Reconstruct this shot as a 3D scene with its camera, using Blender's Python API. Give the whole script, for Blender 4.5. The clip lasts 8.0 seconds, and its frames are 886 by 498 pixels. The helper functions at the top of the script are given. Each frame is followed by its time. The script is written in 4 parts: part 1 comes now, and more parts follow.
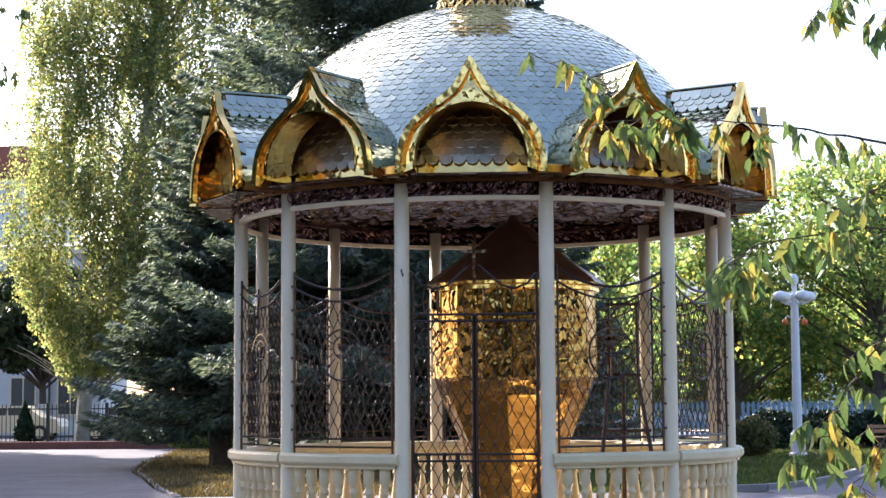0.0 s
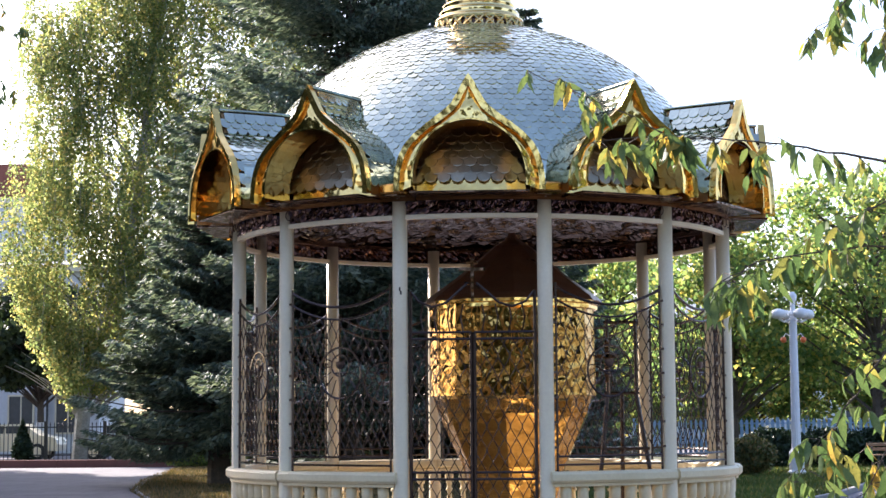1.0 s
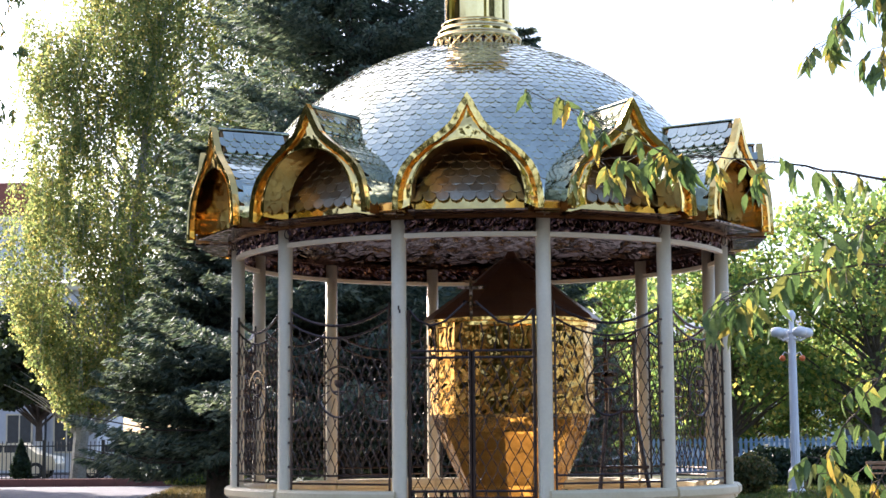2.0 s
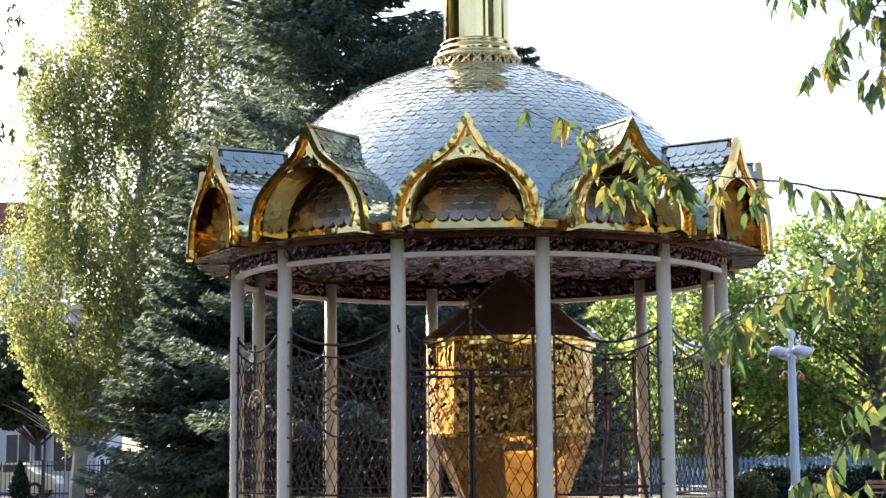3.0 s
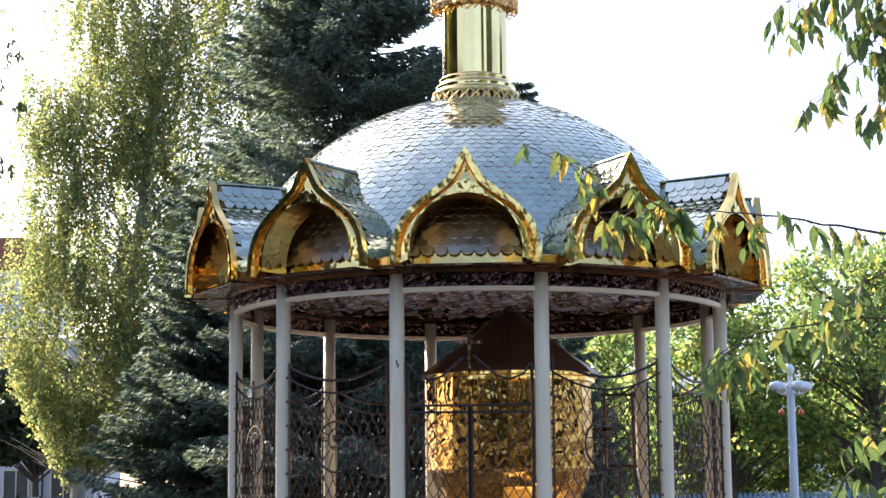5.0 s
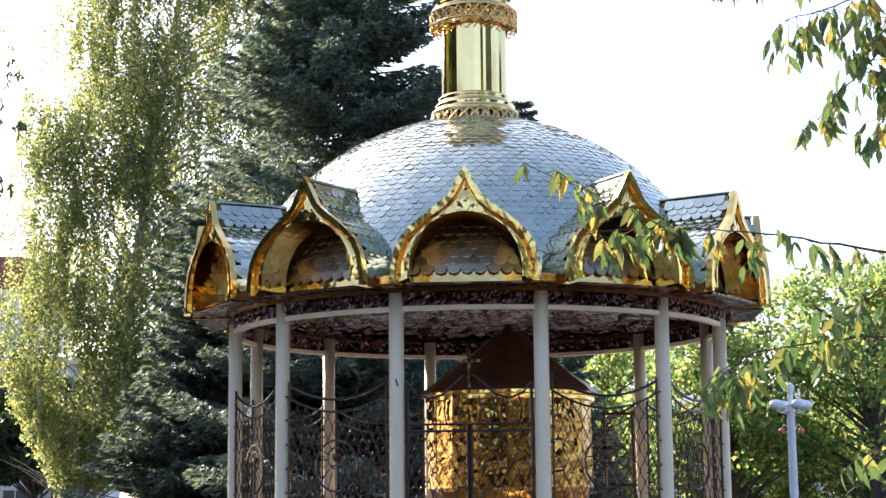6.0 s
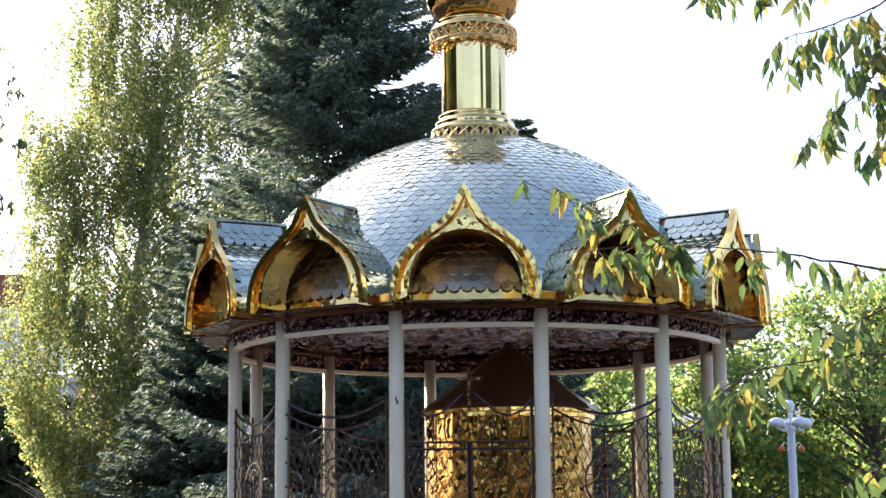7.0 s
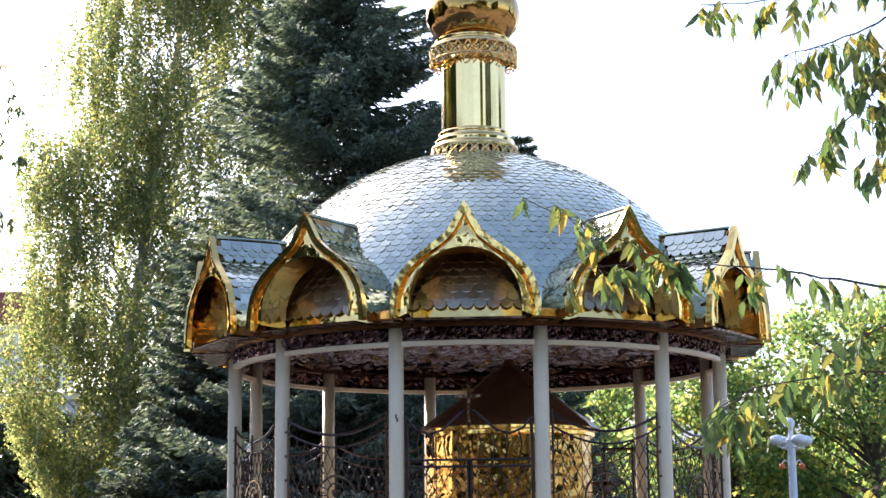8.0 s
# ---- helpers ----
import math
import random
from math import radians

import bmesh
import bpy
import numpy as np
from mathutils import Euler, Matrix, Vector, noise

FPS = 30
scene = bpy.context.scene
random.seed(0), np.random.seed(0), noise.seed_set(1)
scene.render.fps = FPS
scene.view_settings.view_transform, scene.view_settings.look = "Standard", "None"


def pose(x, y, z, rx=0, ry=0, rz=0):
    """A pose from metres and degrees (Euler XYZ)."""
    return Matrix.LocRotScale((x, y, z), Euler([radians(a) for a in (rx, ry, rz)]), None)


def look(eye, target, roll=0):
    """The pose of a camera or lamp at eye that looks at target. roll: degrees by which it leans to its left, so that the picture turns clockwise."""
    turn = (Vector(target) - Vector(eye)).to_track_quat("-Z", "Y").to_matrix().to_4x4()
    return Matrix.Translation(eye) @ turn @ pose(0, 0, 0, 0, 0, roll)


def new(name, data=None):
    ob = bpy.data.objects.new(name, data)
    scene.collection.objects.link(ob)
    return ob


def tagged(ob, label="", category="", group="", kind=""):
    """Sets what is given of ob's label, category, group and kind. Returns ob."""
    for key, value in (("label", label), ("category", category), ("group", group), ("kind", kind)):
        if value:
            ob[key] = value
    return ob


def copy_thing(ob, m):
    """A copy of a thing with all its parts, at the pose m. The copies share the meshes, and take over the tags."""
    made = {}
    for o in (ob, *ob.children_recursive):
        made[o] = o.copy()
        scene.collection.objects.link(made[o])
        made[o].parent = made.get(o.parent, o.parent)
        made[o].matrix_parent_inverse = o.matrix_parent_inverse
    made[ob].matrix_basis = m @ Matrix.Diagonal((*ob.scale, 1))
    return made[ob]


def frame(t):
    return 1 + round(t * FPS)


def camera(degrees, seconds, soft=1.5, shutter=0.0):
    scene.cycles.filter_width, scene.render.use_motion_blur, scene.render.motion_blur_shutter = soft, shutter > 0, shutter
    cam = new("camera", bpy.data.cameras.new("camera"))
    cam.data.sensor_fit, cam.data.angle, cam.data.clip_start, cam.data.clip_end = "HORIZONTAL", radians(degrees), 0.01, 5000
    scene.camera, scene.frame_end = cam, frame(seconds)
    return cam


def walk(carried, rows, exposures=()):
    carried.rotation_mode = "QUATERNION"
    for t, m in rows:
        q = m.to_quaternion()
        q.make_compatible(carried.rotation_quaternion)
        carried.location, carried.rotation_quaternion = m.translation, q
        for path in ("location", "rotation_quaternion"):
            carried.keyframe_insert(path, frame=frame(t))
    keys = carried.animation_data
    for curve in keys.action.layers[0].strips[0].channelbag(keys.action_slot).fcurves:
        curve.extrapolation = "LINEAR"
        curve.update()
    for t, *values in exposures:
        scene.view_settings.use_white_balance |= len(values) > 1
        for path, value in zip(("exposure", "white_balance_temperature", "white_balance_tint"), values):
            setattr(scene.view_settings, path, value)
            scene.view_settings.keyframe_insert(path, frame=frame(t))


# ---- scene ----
# camera: stands on the path before the pavilion and tilts up
cam = camera(29.27, 8.0, soft=1.5)
EYE = (0.0, -14.724, 1.55)
ROWS = [
    (0.0, 1.358, 5.099, -0.38),
    (0.5, 1.328, 5.395, -0.40),
    (1.0, 1.296, 5.703, -0.41),
    (1.5, 1.269, 6.006, -0.42),
    (3.0, 1.226, 6.972, -0.475),
    (3.5, 1.214, 7.263, -0.485),
    (4.0, 1.190, 7.554, -0.495),
    (4.5, 1.180, 7.848, -0.505),
    (6.0, 1.149, 8.788, -0.56),
    (6.5, 1.144, 9.086, -0.57),
    (7.0, 1.141, 9.388, -0.575),
    (7.5, 1.137, 9.681, -0.58),
    (8.0, 1.129, 9.974, -0.585),
]
walk(cam, [(t, pose(*EYE, 90 + pitch, 0, yaw) @ pose(0, 0, 0, 0, 0, lean)) for t, yaw, pitch, lean in ROWS],
     exposures=[(0.0, 1.74, 6020, 18), (8.0, 1.74, 6020, 18)])

# daylight: low sun behind the pavilion, to its left
SUN_AZ, SUN_EL = 42.0, 33.0
world = bpy.data.worlds.new("sky")
scene.world = world
world.use_nodes = True
wn = world.node_tree.nodes
sky = wn.new("ShaderNodeTexSky")
sky.sky_type = 'NISHITA'
sky.sun_disc = False
sky.sun_elevation = radians(SUN_EL)
sky.sun_rotation = radians(-SUN_AZ)
sky.air_density, sky.dust_density = 1.0, 2.5
wn["Background"].inputs["Strength"].default_value = 0.13
world.node_tree.links.new(sky.outputs[0], wn["Background"].inputs["Color"])
sun_way = Vector((-math.sin(radians(SUN_AZ)) * math.cos(radians(SUN_EL)), math.cos(radians(SUN_AZ)) * math.cos(radians(SUN_EL)), math.sin(radians(SUN_EL))))
sun = new("sun", bpy.data.lights.new("sun", 'SUN'))
sun.data.energy, sun.data.angle, sun.data.color = 4.8, radians(0.55), (1.0, 0.9, 0.74)
sun.matrix_world = look(sun_way * 60, (0, 0, 0))


# ---- materials ----
def nodes_of(name):
    m = bpy.data.materials.new(name)
    m.use_nodes = True
    nt = m.node_tree
    return m, nt, nt.nodes["Principled BSDF"]


def noise_tex(nt, scale, detail=4.0, rough=0.55, coord="Object"):
    tc = nt.nodes.new("ShaderNodeTexCoord")
    n = nt.nodes.new("ShaderNodeTexNoise")
    n.inputs["Scale"].default_value, n.inputs["Detail"].default_value, n.inputs["Roughness"].default_value = scale, detail, rough
    nt.links.new(tc.outputs[coord], n.inputs["Vector"])
    return n


def ramp(nt, source, stops):
    r = nt.nodes.new("ShaderNodeValToRGB")
    while len(r.color_ramp.elements) < len(stops):
        r.color_ramp.elements.new(0.5)
    for e, (at, c) in zip(r.color_ramp.elements, stops):
        e.position, e.color = at, (*c, 1)
    nt.links.new(source, r.inputs[0])
    return r


def mixed(nt, a, b, fac, kind='MIX'):
    m = nt.nodes.new("ShaderNodeMix")
    m.data_type, m.blend_type = 'RGBA', kind
    for sock, v in ((m.inputs[0], fac), (m.inputs[6], a), (m.inputs[7], b)):
        if hasattr(v, "links"):
            nt.links.new(v, sock)
        else:
            sock.default_value = v
    return m.outputs[2]


def surface(name, low, high, rough=0.6, metal=0.0, scale=6.0, fine=60.0, bump=0.2, bump_dist=0.004, vary="", spread=0.15, coord="Object", bump_scale=0.0, rough_spread=0.12, gloss=0.5):
    """Colour between low and high by coarse and fine noise, fine relief, roughness that varies; vary: 'object' or 'island'."""
    m, nt, b = nodes_of(name)
    n1, n2 = noise_tex(nt, scale, coord=coord), noise_tex(nt, fine, 3.0, coord=coord)
    add = nt.nodes.new("ShaderNodeMath")
    add.operation = 'MULTIPLY_ADD'
    add.inputs[1].default_value = 0.45
    nt.links.new(n2.outputs[0], add.inputs[0])
    half = nt.nodes.new("ShaderNodeMath")
    half.operation = 'MULTIPLY'
    half.inputs[1].default_value = 0.55
    nt.links.new(n1.outputs[0], half.inputs[0])
    nt.links.new(half.outputs[0], add.inputs[2])
    col = ramp(nt, add.outputs[0], [(0.3, low), (0.7, high)]).outputs[0]
    if vary:
        if vary == "object":
            rnd = nt.nodes.new("ShaderNodeObjectInfo").outputs["Random"]
        else:
            rnd = nt.nodes.new("ShaderNodeNewGeometry").outputs["Random Per Island"]
        r2 = ramp(nt, rnd, [(0.0, (1 - spread,) * 3), (1.0, (1 + spread,) * 3)])
        col = mixed(nt, col, r2.outputs[0], 1.0, 'MULTIPLY')
    nt.links.new(col, b.inputs["Base Color"])
    rr = nt.nodes.new("ShaderNodeMapRange")
    rr.inputs[3].default_value, rr.inputs[4].default_value = max(0.02, rough - rough_spread), min(1, rough + rough_spread)
    nt.links.new(n1.outputs[0], rr.inputs[0])
    nt.links.new(rr.outputs[0], b.inputs["Roughness"])
    b.inputs["Metallic"].default_value = metal
    b.inputs["Specular IOR Level"].default_value = gloss
    if bump:
        bp = nt.nodes.new("ShaderNodeBump")
        bp.inputs["Strength"].default_value, bp.inputs["Distance"].default_value = bump, bump_dist
        src = noise_tex(nt, bump_scale, 0.6, coord=coord) if bump_scale else n2
        nt.links.new(src.outputs[0], bp.inputs["Height"])
        nt.links.new(bp.outputs[0], b.inputs["Normal"])
    return m


def leafy(name, stops, glow=0.45, rough=0.5, by="island"):
    """Thin leaves that let light through; the colour varies from leaf to leaf."""
    m, nt, b = nodes_of(name)
    if by == "island":
        rnd = nt.nodes.new("ShaderNodeNewGeometry").outputs["Random Per Island"]
    else:
        rnd = nt.nodes.new("ShaderNodeObjectInfo").outputs["Random"]
    r = ramp(nt, rnd, stops)
    n = noise_tex(nt, 0.6 if by == "island" else 25.0, 3.0)
    shade = ramp(nt, n.outputs[0], [(0.3, (0.7, 0.75, 0.7)), (0.7, (1.25, 1.2, 1.1))])
    col = mixed(nt, r.outputs[0], shade.outputs[0], 1.0, 'MULTIPLY')
    nt.links.new(col, b.inputs["Base Color"])
    b.inputs["Roughness"].default_value = rough
    b.inputs["Specular IOR Level"].default_value = 0.28
    t = nt.nodes.new("ShaderNodeBsdfTranslucent")
    bright = mixed(nt, col, (1.72, 1.68, 1.18, 1), 1.0, 'MULTIPLY')
    nt.links.new(bright, t.inputs["Color"])
    mx = nt.nodes.new("ShaderNodeMixShader")
    mx.inputs[0].default_value = glow
    nt.links.new(b.outputs[0], mx.inputs[1])
    nt.links.new(t.outputs[0], mx.inputs[2])
    nt.links.new(mx.outputs[0], nt.nodes["Material Output"].inputs["Surface"])
    return m


CREAM = surface("cream_paint", (0.66, 0.55, 0.34), (0.80, 0.69, 0.46), 0.45, scale=3, fine=40, bump=0.08)
WHITE_METAL = surface("white_painted_metal", (0.75, 0.65, 0.47), (0.86, 0.76, 0.56), 0.4, scale=3, fine=50, bump=0.05)
LAMP_WHITE = surface("white_lamp_paint", (0.74, 0.74, 0.75), (0.84, 0.84, 0.85), 0.4, scale=3, fine=50, bump=0.05)
GOLD = surface("polished_gold_sheet", (0.84, 0.52, 0.14), (0.94, 0.66, 0.24), 0.13, 1.0, scale=4, fine=30, bump=0.6, bump_dist=0.011, bump_scale=13.0, rough_spread=0.06)
GOLD_CRINKLED = surface("crinkled_gold_sheet", (0.86, 0.53, 0.15), (0.96, 0.69, 0.27), 0.1, 1.0, scale=4, fine=30, bump=1.0, bump_dist=0.028, bump_scale=9.5, rough_spread=0.05)
GOLD_SMOOTH = surface("smooth_gold_sheet", (0.9, 0.62, 0.24), (0.96, 0.71, 0.32), 0.09, 1.0, scale=4, fine=40, bump=0.04, bump_dist=0.01, bump_scale=5.0, rough_spread=0.04)
GOLD_HAMMERED = surface("hammered_gold_sheet", (0.33, 0.17, 0.042), (0.62, 0.38, 0.12), 0.07, 1.0, scale=3, fine=30, bump=0.7, bump_dist=0.019, bump_scale=10.0, rough_spread=0.03)
BRONZE = surface("dark_bronze_sheet", (0.10, 0.055, 0.035), (0.18, 0.10, 0.06), 0.14, 1.0, scale=5, fine=40, bump=0.5, bump_dist=0.02, bump_scale=14.0)
COPPER = surface("copper_gold_sheet", (0.60, 0.24, 0.05), (0.80, 0.40, 0.10), 0.12, 1.0, scale=5, fine=40, bump=0.4, bump_dist=0.02, bump_scale=8.0)
VAULT = surface("brown_metal_sheet", (0.28, 0.15, 0.06), (0.42, 0.24, 0.1), 0.38, 1.0, scale=4, fine=40, bump=0.4, bump_dist=0.02, bump_scale=10.0)
FOIL = surface("crumpled_plum_foil", (0.07, 0.045, 0.043), (0.17, 0.11, 0.105), 0.06, 1.0, scale=5, fine=40, bump=0.4, bump_dist=0.03, bump_scale=18.0, rough_spread=0.04)
# Frieze foil darkened by colour, in place of the shade under the dome.
FOIL_SHADED = surface("shade_toned_foil", (0.028, 0.019, 0.016), (0.085, 0.058, 0.048), 0.05, 1.0, scale=5, fine=40, bump=0.4, bump_dist=0.03, bump_scale=18.0, rough_spread=0.04)
SHINGLE = surface("silvery_roof_shingle", (0.51, 0.53, 0.42), (0.66, 0.67, 0.53), 0.10, 1.0, scale=2.0, fine=30, bump=0.12, bump_dist=0.006, vary="island", spread=0.1, bump_scale=20.0)
SHINGLE_PIECE = surface("silvery_roof_shingle_piece", (0.51, 0.53, 0.42), (0.66, 0.67, 0.53), 0.10, 1.0, scale=2.0, fine=30, bump=0.12, bump_dist=0.006, vary="object", spread=0.1, bump_scale=20.0)
# Dome shingle toned darker and browner, for the niche's shade and reflected gold.
SHINGLE_SHADED = surface("shade_toned_silver_shingle", (0.34, 0.28, 0.19), (0.47, 0.40, 0.29), 0.33, 1.0, scale=2.0, fine=30, bump=0.12, bump_dist=0.006, vary="island", spread=0.12, bump_scale=20.0)
LID = surface("brown_lid_paint", (0.16, 0.065, 0.035), (0.27, 0.12, 0.06), 0.32, 0.35, scale=4, fine=40, bump=0.3, bump_dist=0.02, bump_scale=9.0)
IRON = surface("dark_brown_iron", (0.034, 0.021, 0.018), (0.075, 0.048, 0.04), 0.22, 0.5, scale=8, fine=80, bump=0.1, gloss=0.6)
BARK = surface("dark_bark", (0.05, 0.04, 0.03), (0.13, 0.1, 0.08), 0.9, scale=4, fine=18, bump=0.8, bump_dist=0.03)
LIME = surface("whitewashed_bark", (0.55, 0.55, 0.55), (0.75, 0.75, 0.74), 0.9, scale=4, fine=18, bump=0.5, bump_dist=0.02)
NEEDLES = leafy("spruce_needles", [(0.0, (0.06, 0.095, 0.082)), (0.55, (0.125, 0.165, 0.14)), (1.0, (0.25, 0.29, 0.24))], 0.28, 0.6)
BIRCH = leafy("birch_leaves", [(0.0, (0.105, 0.15, 0.07)), (0.6, (0.20, 0.24, 0.12)), (0.85, (0.34, 0.325, 0.16)), (1.0, (0.46, 0.37, 0.16))], 0.66)
BIRCH_BARK = surface("pale_birch_bark", (0.16, 0.145, 0.13), (0.5, 0.48, 0.45), 0.85, scale=3, fine=16, bump=0.6, bump_dist=0.02)
GREEN = leafy("maple_leaves", [(0.0, (0.075, 0.14, 0.06)), (0.6, (0.17, 0.25, 0.10)), (0.9, (0.34, 0.35, 0.135)), (1.0, (0.52, 0.41, 0.13))], 0.6)
BUSH = leafy("brownish_bush_leaves", [(0.0, (0.05, 0.065, 0.025)), (0.6, (0.11, 0.12, 0.05)), (1.0, (0.22, 0.15, 0.07))], 0.3)
DARKLEAF = leafy("dark_leaves", [(0.0, (0.02, 0.035, 0.02)), (1.0, (0.05, 0.07, 0.03))], 0.2)
BRANCH_LEAF = leafy("box_elder_leaflets", [(0.0, (0.07, 0.125, 0.055)), (0.65, (0.13, 0.185, 0.075)), (0.86, (0.30, 0.265, 0.08)), (1.0, (0.50, 0.33, 0.08))], 0.38, by="object")
THUJA = leafy("thuja_green", [(0.0, (0.015, 0.03, 0.02)), (1.0, (0.035, 0.06, 0.03))], 0.1)
ROAD = surface("grey_paving", (0.11, 0.105, 0.118), (0.17, 0.16, 0.175), 0.85, scale=0.6, fine=30, bump=0.3, bump_dist=0.003)
def paved(m, size, low):
    """Adds slabs' joints and slab-to-slab tone to a paving material."""
    nt = m.node_tree
    bs = nt.nodes["Principled BSDF"]
    old = bs.inputs["Base Color"].links[0].from_socket
    tc = nt.nodes.new("ShaderNodeTexCoord")
    br = nt.nodes.new("ShaderNodeTexBrick")
    br.inputs["Scale"].default_value = 1.0
    br.inputs["Brick Width"].default_value, br.inputs["Row Height"].default_value, br.inputs["Mortar Size"].default_value = size, size * 0.7, 0.012
    br.inputs["Color1"].default_value, br.inputs["Color2"].default_value, br.inputs["Mortar"].default_value = (1.1, 1.08, 1.1, 1), (0.82, 0.82, 0.85, 1), (low, low, low, 1)
    nt.links.new(tc.outputs["Object"], br.inputs["Vector"])
    nt.links.new(mixed(nt, old, br.outputs["Color"], 1.0, 'MULTIPLY'), bs.inputs["Base Color"])


paved(ROAD, 0.9, 0.45)
KERB = surface("concrete_kerb", (0.18, 0.175, 0.17), (0.28, 0.27, 0.26), 0.9, scale=2, fine=40, bump=0.4)
REDKERB = surface("red_brown_kerb", (0.15, 0.06, 0.05), (0.22, 0.09, 0.07), 0.85, scale=2, fine=30, bump=0.3)
SOIL = surface("lawn_soil", (0.035, 0.045, 0.02), (0.08, 0.085, 0.035), 0.95, scale=0.7, fine=12, bump=0.8, bump_dist=0.02)
GRASS = leafy("grass_blades", [(0.0, (0.04, 0.075, 0.02)), (0.75, (0.085, 0.12, 0.03)), (1.0, (0.24, 0.18, 0.06))], 0.35)
GRASS_DRY = leafy("dry_grass_and_leaves", [(0.0, (0.05, 0.06, 0.025)), (0.5, (0.11, 0.085, 0.04)), (1.0, (0.26, 0.17, 0.08))], 0.25)
PLASTER = surface("pale_plaster", (0.6, 0.6, 0.62), (0.74, 0.74, 0.75), 0.85, scale=0.5, fine=8, bump=0.15)
BRICKRED = surface("red_brick", (0.22, 0.07, 0.05), (0.34, 0.12, 0.08), 0.85, scale=1.2, fine=14, bump=0.3)
ROOFGREY = surface("grey_sheet_roof", (0.3, 0.31, 0.33), (0.4, 0.41, 0.43), 0.5, scale=0.7, fine=8, bump=0.1)
PANE = surface("window_glass", (0.03, 0.04, 0.05), (0.07, 0.08, 0.1), 0.08, scale=0.4, fine=4, bump=0.0)
FENCE_DARK = surface("black_fence_paint", (0.02, 0.02, 0.024), (0.045, 0.045, 0.05), 0.5, scale=3, fine=20, bump=0.1)
FENCE_BLUE = surface("pale_blue_fence_paint", (0.2, 0.36, 0.72), (0.32, 0.48, 0.8), 0.5, scale=3, fine=20, bump=0.1)
CARPAINT = surface("pale_blue_car_paint", (0.35, 0.42, 0.5), (0.45, 0.52, 0.6), 0.25, 0.3, scale=2, fine=10, bump=0.0)
RUBBER = surface("tyre_rubber", (0.015, 0.015, 0.015), (0.03, 0.03, 0.03), 0.8, scale=8, fine=40)
LAMPGLASS = surface("white_lamp_glass", (0.75, 0.75, 0.73), (0.85, 0.85, 0.83), 0.25, scale=3, fine=20, bump=0.0)
FLOOR_BOUNCE = surface("warm_bounce_floor", (0.32, 0.25, 0.15), (0.44, 0.35, 0.22), 0.5, scale=3, fine=30, bump=0.1)
ORANGE = surface("orange_glass", (0.7, 0.13, 0.03), (0.85, 0.2, 0.05), 0.3, scale=5, fine=30, bump=0.0)
WOOD = surface("bench_wood", (0.2, 0.11, 0.06), (0.32, 0.19, 0.1), 0.6, scale=3, fine=30, bump=0.2)


# ---- mesh helpers ----
def empty(name, m, label, category, group="", kind=""):
    ob = new(name)
    ob.matrix_basis = m
    return tagged(ob, label, category, group, kind)


def finish(bm, material, smooth=False):
    me = bpy.data.meshes.new("mesh")
    bm.normal_update()
    bm.to_mesh(me)
    bm.free()
    me.materials.append(material)
    if smooth:
        me.polygons.foreach_set("use_smooth", [True] * len(me.polygons))
    return me


def data_mesh(verts, faces, material, smooth=False):
    me = bpy.data.meshes.new("mesh")
    me.from_pydata([tuple(v) for v in verts], [], [tuple(f) for f in faces])
    me.materials.append(material)
    if smooth:
        me.polygons.foreach_set("use_smooth", [True] * len(me.polygons))
    return me


def quads_mesh(corners, material, per=4):
    """corners: an array (n, per, 3) of loose leaf-like faces."""
    n = len(corners)
    me = bpy.data.meshes.new("mesh")
    me.vertices.add(n * per)
    me.vertices.foreach_set("co", np.asarray(corners, dtype=np.float32).ravel())
    me.loops.add(n * per)
    me.loops.foreach_set("vertex_index", np.arange(n * per, dtype=np.int32))
    me.polygons.add(n)
    me.polygons.foreach_set("loop_start", np.arange(0, n * per, per, dtype=np.int32))
    me.update(calc_edges=True)
    me.materials.append(material)
    return me


def part(name, me, parent, m=None, label="", kind=""):
    ob = new(name, me)
    ob.parent = parent
    if m is not None:
        ob.matrix_basis = m
    return tagged(ob, label, kind=kind)


def box(bm, x0, y0, z0, x1, y1, z1, bevel=0.0):
    r = bmesh.ops.create_cube(bm, size=1, matrix=Matrix.LocRotScale(((x0 + x1) / 2, (y0 + y1) / 2, (z0 + z1) / 2), None, (x1 - x0, y1 - y0, z1 - z0)))
    if bevel:
        es = list({e for v in r["verts"] for e in v.link_edges})
        bmesh.ops.bevel(bm, geom=es, offset=bevel, segments=2, affect='EDGES', profile=0.6)
    return bm


def boxmesh(dims, material, bevel=0.0):
    return finish(box(bmesh.new(), *dims, bevel), material)


def lathe(profile, n=32, caps=True, twist=0.0):
    """bmesh of the (radius, height) profile turned round z."""
    bm = bmesh.new()
    rings = []
    for r, z in profile:
        rings.append([bm.verts.new((r * math.cos(2 * math.pi * i / n + twist), r * math.sin(2 * math.pi * i / n + twist), z)) for i in range(n)])
    for a, b in zip(rings, rings[1:]):
        for i in range(n):
            bm.faces.new((a[i], a[(i + 1) % n], b[(i + 1) % n], b[i]))
    if caps:
        bm.faces.new(rings[0][::-1])
        bm.faces.new(rings[-1])
    return bm


